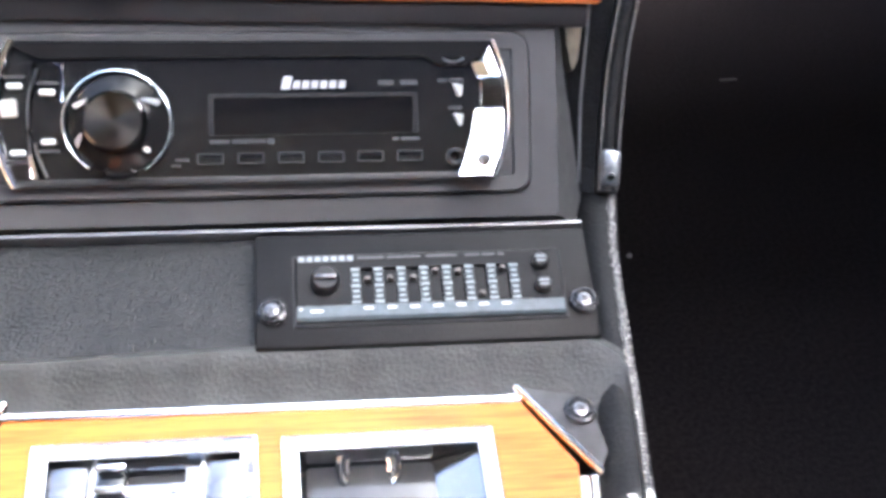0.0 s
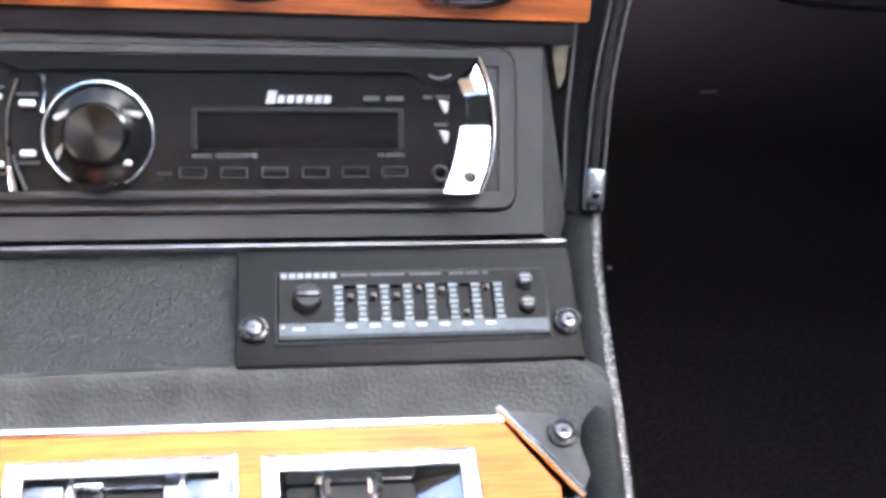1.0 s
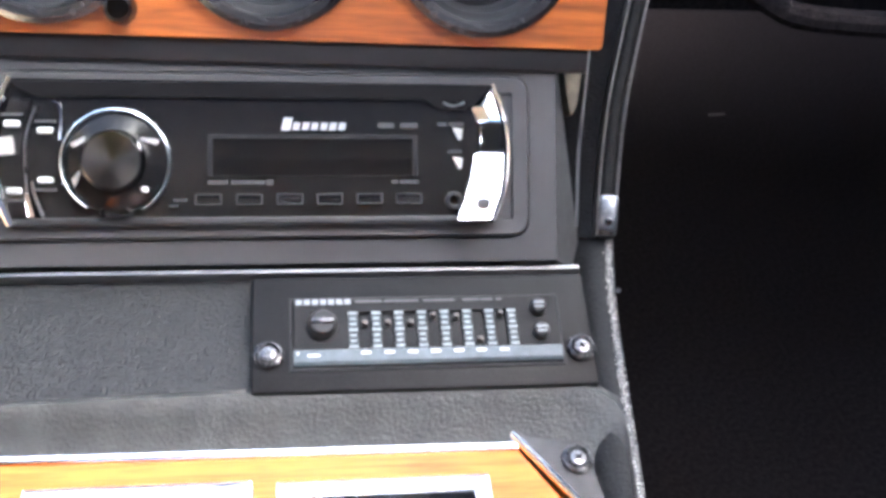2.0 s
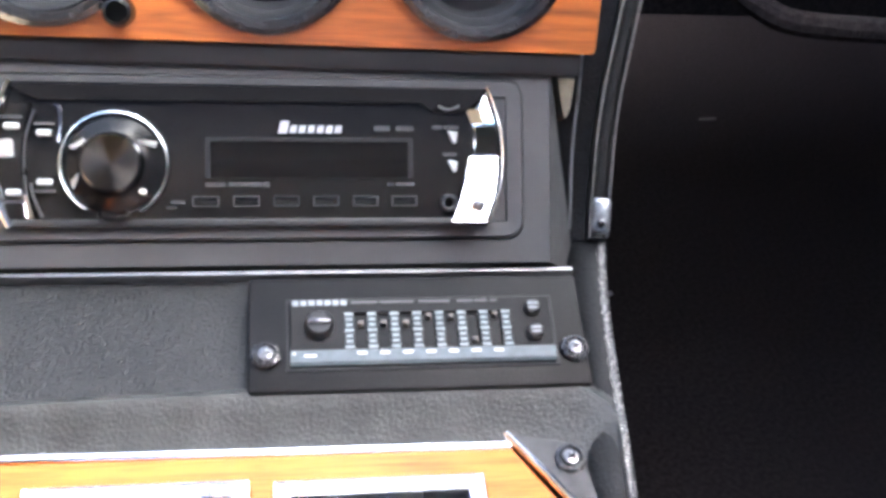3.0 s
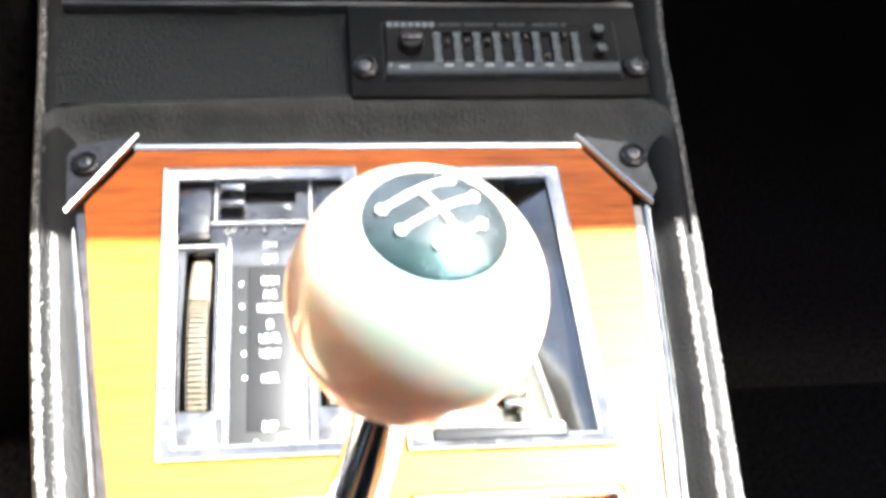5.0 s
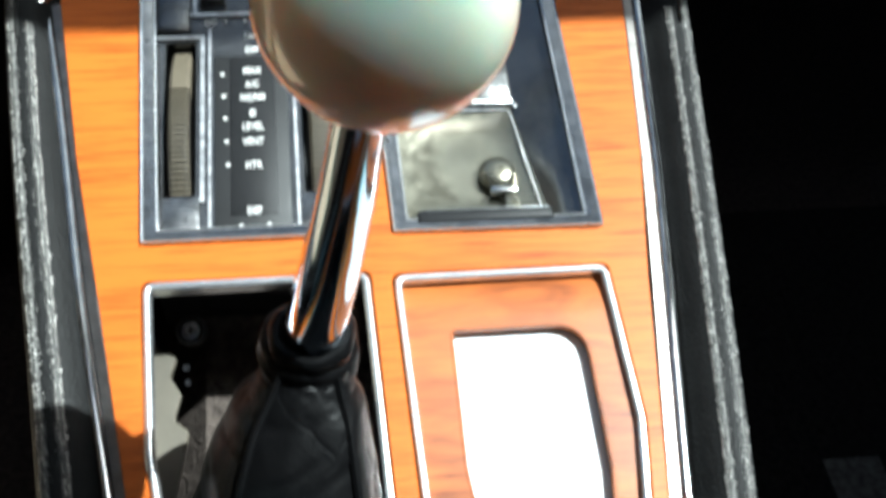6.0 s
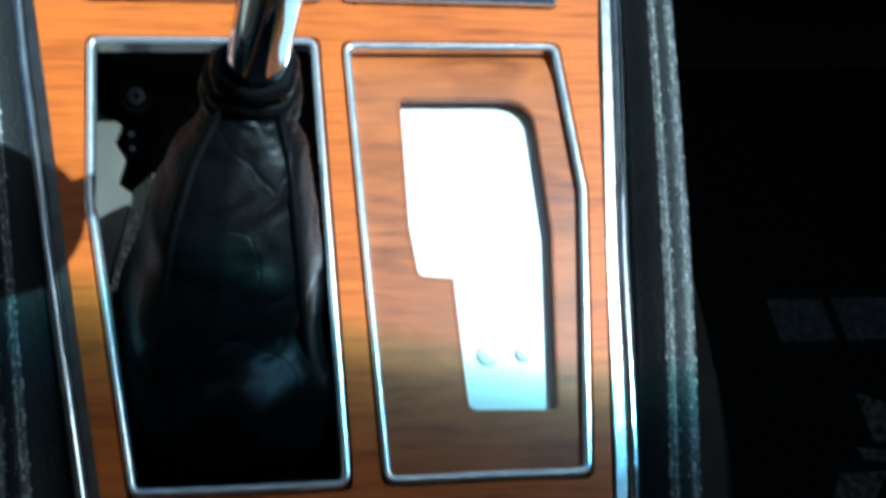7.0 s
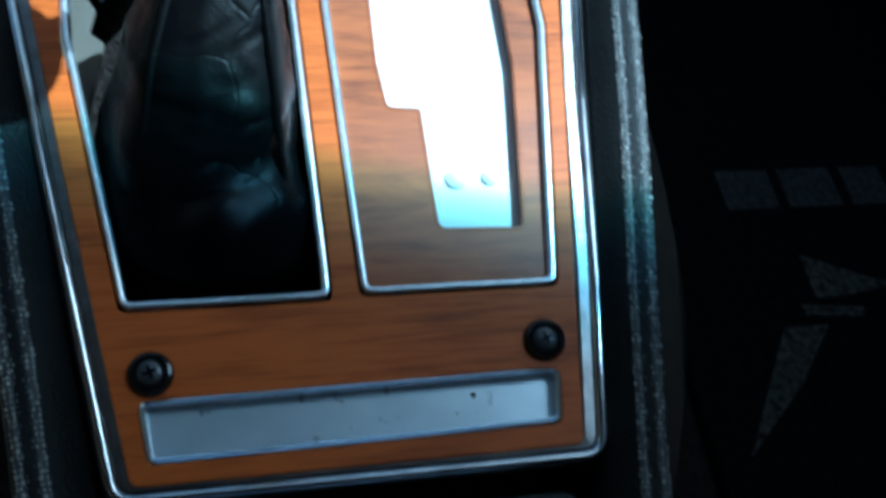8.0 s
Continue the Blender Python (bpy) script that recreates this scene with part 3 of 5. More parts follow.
def pebbled_slab(x0, x1, y0, y1, z0, z1, step, cell, high):
    """A slab whose upper face carries a real pebbled grain."""
    b = bmesh.new()
    nx, ny = int((x1 - x0) / step), int((y1 - y0) / step)
    rows = []
    for j in range(ny + 1):
        row = []
        for i in range(nx + 1):
            p = Vector((x0 + (x1 - x0) * i / nx, y0 + (y1 - y0) * j / ny, 0))
            up = noise.noise(p / cell) + 0.55 * noise.noise(p / cell * 2.1 + Vector((5, 2, 1))) + 0.5 * noise.noise(p / (cell * 14))
            row.append(b.verts.new((p.x, p.y, z1 + high * up)))
        rows.append(row)
    for j in range(ny):
        for i in range(nx):
            b.faces.new((rows[j][i], rows[j][i + 1], rows[j + 1][i + 1], rows[j + 1][i]))
    edge = rows[0][:-1] + [r[-1] for r in rows[:-1]] + rows[-1][:0:-1] + [r[0] for r in rows[:0:-1]]
    low = [b.verts.new((v.co.x, v.co.y, z0)) for v in edge]
    for i in range(len(edge)):
        b.faces.new((edge[i - 1], low[i - 1], low[i], edge[i]))
    b.faces.new(low[::-1])
    return b


part("pocket_floor", pebbled_slab(-0.120, -0.008, 0.153, 0.2035, -0.03, 0.0035, 0.0004, 0.0010, 0.00042), VINYL_POCKET, console, "black pebbled pocket floor", smooth=80)
part("front_deck", box(-0.009, 0.118, 0.155, 0.2035, -0.03, 0.0005, 0.001), PLASTIC, console)
part("lower_lip", box(-0.118, 0.107, 0.2004, 0.2022, 0.003, 0.0082, 0.0005), LIP_METAL, console, "thin bright lip under the radio")
b = box(-0.055, 0.058, -0.26, -0.186, -0.2, -0.004, 0.004)
part("rear_deck", b, VINYL, console)


def stitches(line, off, lift, pitch=0.0015):
    """A row of short slanting thread stitches beside a line."""
    pts = smooth_line(line, 14)
    b = bmesh.new()
    left_over = 0.0
    for a, c in zip(pts, pts[1:]):
        d = (c - a)
        seg = d.length
        d.normalize()
        nrm = Vector((d.y, -d.x, 0))
        s = left_over
        while s < seg:
            if a.y + d.y * s > -0.23 and random.random() > 0.12:
                p = a + d * s + nrm * (off + random.uniform(-0.00030, 0.00030)) + Vector((0, 0, lift + random.uniform(-0.0001, 0.0001)))
                q = d * random.uniform(0.00028, 0.00080) + nrm * random.uniform(-0.00030, 0.00040)
                w = Vector((q.y, -q.x, 0)).normalized() * random.uniform(0.00022, 0.00062)
                h = Vector((0, 0, random.uniform(0.0004, 0.0007)))
                v = [b.verts.new(x) for x in (p - q, p + w - q * 0.4, p + w + q * 0.4, p + q, p - w + q * 0.4, p - w - q * 0.4)]
                t0, t1 = b.verts.new(p + h - q * 0.4), b.verts.new(p + h + q * 0.4)
                for f in ((v[0], v[1], t0), (v[1], v[2], t1, t0), (v[2], v[3], t1), (v[3], v[4], t1), (v[4], v[5], t0, t1), (v[5], v[0], t0)):
                    b.faces.new(f)
            s += pitch
        left_over = s - seg
    return b


for line in (R_LINE, L_LINE):
    for off, wide, base in ((-0.0062, 0.0034, 0.0026), (-0.0016, 0.0034, 0.0031)):
        run = line if off > -0.005 else [p for p in line if p[1] < 0.115]
        pts = [p + Vector((0, 0, base)) for p in smooth_line(run, 4)]
        welt_form = [(off + x, z) for x, z in half_round(wide, 0.0011, 0.0, 8)]
        part("piping", sweep(pts, welt_form), VINYL_WELT, console, "grey worn vinyl welt")
        for k in (-1, 0, 1):
            part("stitching", stitches(run, off + k * wide * 0.36, base + (0.00095 if k == 0 else 0.00065)), THREAD, console, "pale grey stitching")

# ---- veneer panel of the console ----
R_RAIL = [(0.0955, 0.105), (0.0895, 0.036), (0.0842, -0.01), (0.0768, -0.07), (0.0712, -0.126), (0.0645, -0.1785)]
L_RAIL = [(-0.0585, -0.1785), (-0.068, -0.126), (-0.0745, -0.09), (-0.0895, -0.006), (-0.1005, 0.068), (-0.107, 0.106)]
HEATER = [(-0.077, 0.125), (-0.009, 0.125), (-0.005, 0.0135), (-0.0735, 0.0135)][::-1]
ASH = [(-0.002, 0.124), (0.065, 0.124), (0.0675, 0.0125), (0.0015, 0.0135)][::-1]
BOOT = [(-0.073, 0.0015), (-0.006, 0.0015), (-0.002, -0.132), (-0.0565, -0.1315), (-0.0705, -0.051)][::-1]
INSERT = [(0.0, 0.0), (0.0665, 0.0), (0.069, -0.05), (0.0595, -0.132), (0.005, -0.1315)][::-1]
SLOT = [(-0.0525, -0.1545), (0.0565, -0.1545), (0.0545, -0.1695), (-0.0505, -0.1705)][::-1]
outline = [(-0.0545, -0.1755), (0.0595, -0.1755), (0.0645, -0.130), (0.0705, -0.078), (0.0785, -0.004), (0.0845, 0.040), (0.0905, 0.1095), (0.0755, 0.1325), (-0.0865, 0.1335), (-0.1025, 0.1105), (-0.0935, 0.045), (-0.0845, -0.005), (-0.0705, -0.088), (-0.0635, -0.126)]
panel = thing("veneer_panel", BASE, "glossy orange wood veneer console panel with chrome edging", "panel")
b = plate(rounded(outline, [0.003, 0.003] + [0] * 12, 3), [rounded(h, 0.0028, 4) for h in (HEATER, ASH, BOOT, INSERT, SLOT)], -0.003, 0.0, 0.0004)
part("veneer", b, WOOD, panel, "orange wood veneer", smooth=0)
rails = R_RAIL + L_RAIL
rails = rounded(rails, [0] * 5 + [0.006, 0.006] + [0] * 5, 5)
part("rail_base", sweep(rails, [(-0.0016, -0.006), (-0.0016, -0.0012), (0.0066, -0.0012), (0.0066, -0.006)]), GLOSS, panel, "black edge rail")
part("chrome_rail", sweep(rails, half_round(0.0034, 0.0014, -0.0012, 8)), RAIL_CHROME, panel, "bright chrome edge bead")
part("rail_facet", sweep(rails, [(0.0019, -0.0013), (0.0021, -0.0007), (0.0048, -0.0004), (0.0053, -0.0007), (0.0055, -0.0013)]), FACET, panel, "dull chrome inner rail")
part("chrome_rail", sweep([(0.076, 0.1345), (-0.0875, 0.1360)], half_round(0.0036, 0.0012, -0.0012)), CHROME, panel, "bright chrome edge bead")
for hole in (BOOT, INSERT):
    loop = rounded(hole, 0.0045, 5)
    part("chrome_frame", sweep(loop, [(-0.0006, -0.004), (-0.0006, 0.0003), (-0.0010, 0.0008), (-0.0016, 0.00095), (-0.0022, 0.0008), (-0.0027, 0.0003), (-0.0028, -0.004)], closed=True), SATIN, panel, "slim chrome opening frame")
loop = rounded(SLOT, 0.003, 4)
part("chrome_frame", sweep(loop, [(-0.0002, -0.004), (-0.0002, 0.0002), (-0.0009, 0.0006), (-0.0016, 0.0002), (-0.0020, -0.004)], closed=True), SATIN, panel, "slim chrome opening frame")
b = plate(rounded(SLOT, 0.003, 4), [], -0.0052, -0.0032)
part("blanking_plate", b, BLUE_PLATE, panel, "blue-grey sheet metal blank")
part("rivet_hole", moved(lathe([(0, -0.0005), (0.0007, -0.0005), (0.0007, 0.0002), (0, 0.0002)], 12), pose(0.0325, -0.1595, -0.0033)), GLOSS, panel)
for sx, sy in ((-0.049, -0.148), (0.053, -0.147)):
    screw(BASE @ pose(sx, sy, 0.0001, 0, 0, 20), 0.0058, "black cupped screw in the veneer", cap=CLIP_METAL, washer=GLOSS)

# corner clips with a chrome bar
for side in (1, -1):
    tip, bot, scr = ((0.0750, 0.1372), (0.0970, 0.1065), (0.0938, 0.1270)) if side > 0 else ((-0.0872, 0.1392), (-0.1080, 0.1075), (-0.1035, 0.1262))
    clip = thing("corner_clip", BASE, "black corner bracket with a polished chrome bar", "bracket", "corner clips of the panel")
    apex = (tip[0] + side * 0.0225, tip[1] - 0.0045)
    tri = [tip, bot, (bot[0] + side * 0.0035, bot[1] + 0.006), apex]
    tri = tri if side < 0 else tri[::-1]
    part("plate", plate(rounded(tri, [0.001, 0.001, 0.002, 0.008] if side < 0 else [0.008, 0.002, 0.001, 0.001], 5), [], -0.003, 0.0014, 0.0005), CLIP_PLATE, clip)
    d = (Vector(bot) - Vector(tip)).normalized()
    a, c = Vector(tip) - d * 0.001, Vector(bot) + d * 0.0012
    part("chrome_bar", sweep([(a.x, a.y, 0.0012), (c.x, c.y, 0.0012)], half_round(0.0030, 0.0020, -0.0012)), CHROME, clip, "polished chrome bar")
    screw(BASE @ pose(scr[0], scr[1], 0.0015, 0, 0, 35), 0.0052, "dull dark metal cup screw in the corner bracket", cap=SCREW_METAL, washer=CUP_METAL)

# ---- gear lever opening: boot, lever, knob ----
cav = thing("floor_bracket", BASE, "grey painted sheet metal bracket inside the opening", "bracket")
edge = [(x - 0.008, y) for x, y in ((-0.082, -0.062), (-0.082, 0.000), (-0.066, -0.001), (-0.0645, -0.006), (-0.0585, -0.010), (-0.0605, -0.016), (-0.0570, -0.022), (-0.0590, -0.030), (-0.0545, -0.034), (-0.060, -0.062))]
part("plate", plate(edge[::-1], [], -0.034, -0.031, 0.0004), GREY_PAINT, cav)
part("hole", moved(lathe([(0, 0), (0.0012, 0), (0.0012, 0.0003), (0, 0.0003)], 10), pose(-0.0635, -0.0135, -0.0310)), GLOSS, cav)
part("hole", moved(lathe([(0, 0), (0.0010, 0), (0.0010, 0.0003), (0, 0.0003)], 10), pose(-0.0630, -0.0185, -0.0310)), GLOSS, cav)
screw(BASE @ pose(-0.0615, -0.0030, -0.026, 25, 0, 0), 0.005, "dull bolt head inside the lever opening", cap=CHROME_DULL, washer=TRIM_BLACK)

BOOT_AXIS = [((-0.0330, -0.0980, -0.045), 0.031, 0.036, 10), ((-0.0335, -0.0900, -0.028), 0.0295, 0.036, 14), ((-0.0330, -0.0790, -0.012), 0.0265, 0.033, 20), ((-0.0315, -0.0670, 0.001), 0.0228, 0.0275, 26), ((-0.0300, -0.0560, 0.012), 0.0196, 0.0215, 32), ((-0.0280, -0.0455, 0.021), 0.0160, 0.0162, 36), ((-0.0262, -0.0395, 0.027), 0.0116, 0.0118, 38), ((-0.0252, -0.0360, 0.031), 0.0103, 0.0104, 38)]


def boot_at(t):
    i = min(int(t), len(BOOT_AXIS) - 2)
    f = t - i
    a, c = BOOT_AXIS[i], BOOT_AXIS[i + 1]
    return Vector(a[0]).lerp(Vector(c[0]), f), a[1] + (c[1] - a[1]) * f, a[2] + (c[2] - a[2]) * f, radians(-(a[3] + (c[3] - a[3]) * f))


rings = []
for k in range(90):
    t = k / 89 * 6.999
    p, rx, ry, tilt = boot_at(t)
    ring = []
    for j in range(84):
        a = 2 * math.pi * j / 84
        s = 1 + 0.014 * math.sin(t * 5.5 + 1.6 * math.sin(a * 2 + t)) * min(1, t / 2) + 0.045 * noise.noise(Vector((math.cos(a) * 1.3, math.sin(a) * 1.3, t * 0.9))) + 0.012 * abs(noise.noise(Vector((math.cos(a) * 2.0, math.sin(a) * 2.0, t * 5.0))))
        s += 0.02 * max(0, math.cos(a * 4 + 0.5)) ** 6
        fold = noise.noise(Vector((math.cos(a) * 1.1 + t * 0.35, math.sin(a) * 1.1, t * 2.1 + 7)))
        s -= 0.030 * max(0, 1 - abs(fold) / 0.12) * min(1, t / 1.5)
        s += 0.10 * noise.noise(Vector((math.cos(a) * 0.8 + 3, math.sin(a) * 0.8, t * 0.45))) * max(0, 1 - t / 6)
        square = 0.55 * min(1, max(0, (6.6 - t) / 2.5))
        s *= (1 - square) + square * 1.06 * (abs(math.cos(a)) ** 4 + abs(math.sin(a)) ** 4) ** -0.25
        s += 0.18 * max(0, -math.cos(a)) * (0.5 + 0.5 * math.sin(a)) * min(1, max(0, (6.3 - t) / 2.2))
        rear = max(0, -math.sin(a)) ** 0.5
        s += rear * (0.07 * math.exp(-((t - 1.75) / 0.35) ** 2) - 0.13 * math.exp(-((t - 1.25 + 0.15 * math.cos(a)) / 0.16) ** 2))
        shelf = min(1, max(0, (2.25 - t) / 0.6))
        s += 0.17 * max(0, math.cos(a + 1.0)) * shelf * shelf * (3 - 2 * shelf)
        q = Vector((rx * s * math.cos(a), ry * s * math.sin(a), 0))
        q.rotate(Euler((tilt, 0, 0)))
        q += p
        dx, dy = q.x + 0.0215, q.y + 0.1065
        if q.z > -0.025:
            along, across = 0.8 * dx + 0.6 * dy, -0.6 * dx + 0.8 * dy
            ledge = 0.92 * math.exp(-(along / 0.0165) ** 4 - (across / 0.0095) ** 4)
            q.z += ledge * (0.0085 - 0.29 * dx + 0.04 * dy + 0.0012 * noise.noise(q * 110) - q.z)
        ring.append(q)
    rings.append(ring)
gaiter = thing("gear_lever_boot", BASE, "creased black leather gear lever boot", "lever boot")
part("leather_sleeve", loft(rings), LEATHER, gaiter)
LEVER_FOOT, BALL = Vector((-0.0252, -0.0355, 0.030)), Vector((-0.0090, -0.0227, 0.1481))
lever_dir = (BALL - LEVER_FOOT).normalized()
lever_turn = lever_dir.to_track_quat("Z", "Y").to_matrix().to_4x4()
for k, (r, up) in enumerate(((0.0112, -0.001), (0.0105, 0.0040), (0.0092, 0.0085))):
    prof = [(r + 0.0022 * math.cos(2 * math.pi * i / 10), 0.0026 * math.sin(2 * math.pi * i / 10)) for i in range(11)]
    b = lathe(prof, 36)
    for v in b.verts:
        v.co += v.co.normalized() * 0.0012 * noise.noise(v.co * 160 + Vector((k * 3, 0, 0)))
    part("collar_fold", moved(b, Matrix.Translation(LEVER_FOOT + lever_dir * up) @ lever_turn @ pose(0, 0, 0, 6 - 5 * k, 4 * k, 0)), LEATHER, gaiter)
# seams running down the sleeve
for a0 in (0.95, 4.02, 5.45):
    line = []
    for k in range(24):
        t = 0.3 + k / 23 * 6.6
        p, rx, ry, tilt = boot_at(t)
        square = 0.55 * min(1, max(0, (6.6 - t) / 2.5))
        s = (1 - square) + square * 1.06 * (abs(math.cos(a0)) ** 4 + abs(math.sin(a0)) ** 4) ** -0.25 + 0.03
        q = Vector((rx * s * math.cos(a0), ry * s * math.sin(a0), 0))
        q.rotate(Euler((tilt, 0, 0)))
        line.append(p + q)
    part("seam", tube(line, 0.0011, 6), LEATHER, gaiter)

lever = thing("gear_lever", BASE, "chrome gear lever with a cream ball knob", "gear lever")
side = Vector((0.0012, 0.0015, 0))
path = [LEVER_FOOT - lever_dir * 0.012, LEVER_FOOT, LEVER_FOOT.lerp(BALL, 0.3) + side, LEVER_FOOT.lerp(BALL, 0.55) + side, LEVER_FOOT.lerp(BALL, 0.76), LEVER_FOOT.lerp(BALL, 0.9)]
part("shaft", tube(path, [0.0082, 0.0080, 0.0072, 0.0062, 0.0052, 0.0050], 28), LEVER_CHROME, lever)

BR, KNOB_TURN = 0.0223, pose(0, 0, 0, -2, 8, 32)
prof = [(0.0, -BR), (0.0042, -BR + 0.0004)] + [(BR * math.cos(radians(a)), BR * math.sin(radians(a))) for a in range(-76, 57, 4)]
top_r, top_z = prof[-1]
prof += [(top_r - 0.0004, top_z + 0.0002), (top_r - 0.0006, top_z - 0.0006), (0, top_z - 0.0006)]
knob = part("knob", lathe(prof, 64), CREAM, lever, "glossy cream ball knob", m=Matrix.Translation(BALL) @ KNOB_TURN)
part("ferrule", moved(lathe([(0, -0.003), (0.0056, -0.003), (0.0060, 0.0), (0.0045, 0.003), (0, 0.003)], 28), KNOB_TURN.inverted() @ Matrix.Translation(-lever_dir * (BR - 0.0003)) @ lever_turn), CHROME, knob, "small chrome collar")
badge_r = top_r - 0.0007
part("badge", lathe([(0, top_z - 0.0008), (badge_r, top_z - 0.0008), (badge_r, top_z - 0.0001)] + [(badge_r * math.cos(radians(a)), top_z + 0.0031 * (1 - math.cos(radians(a)) ** 2)) for a in range(10, 91, 10)], 48), BADGE, knob, "black round shift pattern badge")


def dome_z(x, y):
    q = math.hypot(x, y) / badge_r
    return top_z + 0.0031 * (1 - q * q) + 0.0002


b = bmesh.new()
for y0, x0, x1 in ((0.0052, -0.0070, 0.0066), (0.0, -0.0072, 0.0072), (-0.0052, -0.0040, 0.0046)):
    n = 9
    tube([(x0 + (x1 - x0) * i / n, y0, dome_z(x0 + (x1 - x0) * i / n, y0)) for i in range(n + 1)], 0.0005, 6, bm=b)
    for xe in (x0, x1):
        merge(b, moved(lathe([(0, -0.0012), (0.0008, -0.0006), (0.0009, 0.0003), (0, 0.0006)], 14), pose(xe, y0, dome_z(xe, y0))))
tube([(0.0, -0.0052 + 0.0104 * i / 6, dome_z(0, -0.0052 + 0.0104 * i / 6)) for i in range(7)], 0.00055, 6, bm=b)
part("shift_pattern", b, WHITE_PRINT, knob, "white shift pattern lines")

# ---- selector insert with its white plate ----
ins = thing("selector_insert", BASE, "brown veneer insert with a stepped cut-out", "insert")
hole = rounded([(0.0168, -0.0188), (0.0168, -0.060), (0.0185, -0.0745), (0.0280, -0.0755), (0.0290, -0.1125), (0.0527, -0.1135), (0.0572, -0.062), (0.0562, -0.0190)], [0.0015, 0.0, 0.002, 0.0008, 0.0025, 0.0025, 0.0, 0.010], 6)
inner = [(0.0030, -0.0150), (0.0068, -0.1292), (0.0570, -0.1296), (0.0662, -0.0500), (0.0648, -0.0150)]
part("veneer", plate(inner, [hole], -0.0040, -0.0016, 0.0003), WOOD_INSERT, ins, smooth=0)
roll = [(-0.0150, -0.0016), (-0.0120, -0.0017), (-0.0090, -0.0020), (-0.0060, -0.0025), (-0.0028, -0.0033)]
b = loft([[(0.0030 - (y + 0.015) * 0.033, y, -0.0060), (0.0030 - (y + 0.015) * 0.033, y, z), (0.0648 - (y + 0.015) * 0.05, y, z), (0.0648 - (y + 0.015) * 0.05, y, -0.0060)] for y, z in roll])
part("rolled_margin", b, WOOD_INSERT, ins, "front margin rolling down to the frame", smooth=40)
part("cut_edge", sweep(hole, [(0.0001, -0.0042), (0.0001, -0.0020), (0.0004, -0.0014), (0.0009, -0.0014), (0.0012, -0.0018), (0.0012, -0.0042)], closed=True), WOOD_INSERT, ins, "rounded cut edge")
back = thing("white_plate", BASE, "white painted plate under the stepped cut-out", "plate")
part("sheet", plate(rect(0.008, 0.0635, -0.124, -0.010, 0.002), [], -0.0070, -0.0058), WHITE_PLATE, back)
for sx, sr in ((0.0362, 0.0032), (0.0462, 0.0025)):
    part("rivet", moved(lathe([(0, 0), (sr, 0), (sr * 0.92, 0.0009), (sr * 0.55, 0.0016), (0, 0.0018)], 20), pose(sx, -0.0965, -0.0058)), WHITE_PLATE, back)

# ---- heater control ----
heat = thing("heater_control", BASE, "glossy black heater control with two thumbwheels", "heater control")
loop = HEATER
part("bezel", sweep(loop, [(-0.0003, -0.006), (-0.0003, 0.0008), (-0.0006, 0.0010), (-0.0010, 0.0009), (-0.0044, -0.0003), (-0.0047, 0.0001), (-0.0054, -0.0026), (-0.0058, -0.0040), (-0.0058, -0.008)], closed=True), BEZEL, heat, "bevelled smoked silver bezel")
for off, up in ((-0.0007, 0.0008), (-0.0049, -0.0004)):
    part("bezel_line", sweep(loop, [(off + x, z) for x, z in half_round(0.0009, 0.0006, up, 4)], closed=True), SATIN, heat, "thin bright line")
slots = [rect(-0.0680, -0.0582, 0.0325, 0.0925, 0.0008, 2), rect(-0.0240, -0.0140, 0.0325, 0.0925, 0.0008, 2), rect(-0.0482, -0.0311, 0.1128, 0.1177, 0.0003, 1)]
part("faceplate", plate(rect(-0.0735, -0.0085, 0.0150, 0.1215, 0.001, 2), slots, -0.0075, -0.0045, 0.0003), SMOKED_TRIM, heat, smooth=0)
part("backing", box(-0.0735, -0.0085, 0.0150, 0.1215, -0.060, -0.020), TRIM_BLACK, heat)


def wheel_ring(a, r, x0, wide=0.0066, cham=0.0011):
    """A chamfered cross-section of a thumbwheel's rim at an angle from its top."""
    out = []
    for x, q in ((0, r - 0.006), (0, r - cham), (cham * 0.5, r - cham * 0.35), (cham, r), (wide - cham, r), (wide - cham * 0.5, r - cham * 0.35), (wide, r - cham), (wide, r - 0.006)):
        out.append((x0 + x, 0.0605 + q * math.sin(radians(a)), 0.0012 - 0.0560 + q * math.cos(radians(a))))
    return out


for x0 in (-0.0662, -0.0222):
    rings = [wheel_ring(a, 0.0560 - (0.0014 if a > 33 else 0.0), x0) for a in (35, 33.5, 32, 28, 22, 16, 10.2)]
    wheel = part("thumbwheel", loft(rings), TAN_WHEEL, heat, "ribbed tan thumbwheel", smooth=25)
    # groove shade is put into the core's colour; the sun does not darken it
    part("core", loft([wheel_ring(a, 0.0550, x0) for a in range(10, -37, -2)]), WHEEL_SHADE, wheel, "dark core giving the rib grooves their shade")
    ribs = bmesh.new()
    for k in range(25):
        a = 9.2 - 1.84 * k
        loft([wheel_ring(a, 0.0554, x0), wheel_ring(a - 0.10, 0.0560, x0), wheel_ring(a - 0.86, 0.0560, x0), wheel_ring(a - 0.96, 0.0554, x0)], bm=ribs)
    part("ribs", ribs, TAN_WHEEL, wheel, smooth=25)
part("wheel_block", box(-0.0700, -0.0565, 0.0172, 0.0315, -0.0046, -0.0026, 0.0006), BLOCK_METAL, heat, "worn dull chrome block")
part("wheel_block", box(-0.0255, -0.0125, 0.0172, 0.0315, -0.0046, -0.0026, 0.0006), BLOCK_METAL, heat, "worn dull chrome block")
part("top_block", box(-0.0712, -0.0600, 0.0960, 0.1185, -0.0046, -0.0018, 0.0008), SMOKED_TRIM, heat)
part("top_block", box(-0.0240, -0.0125, 0.0960, 0.1185, -0.0046, -0.0018, 0.0008), SMOKED_TRIM, heat)
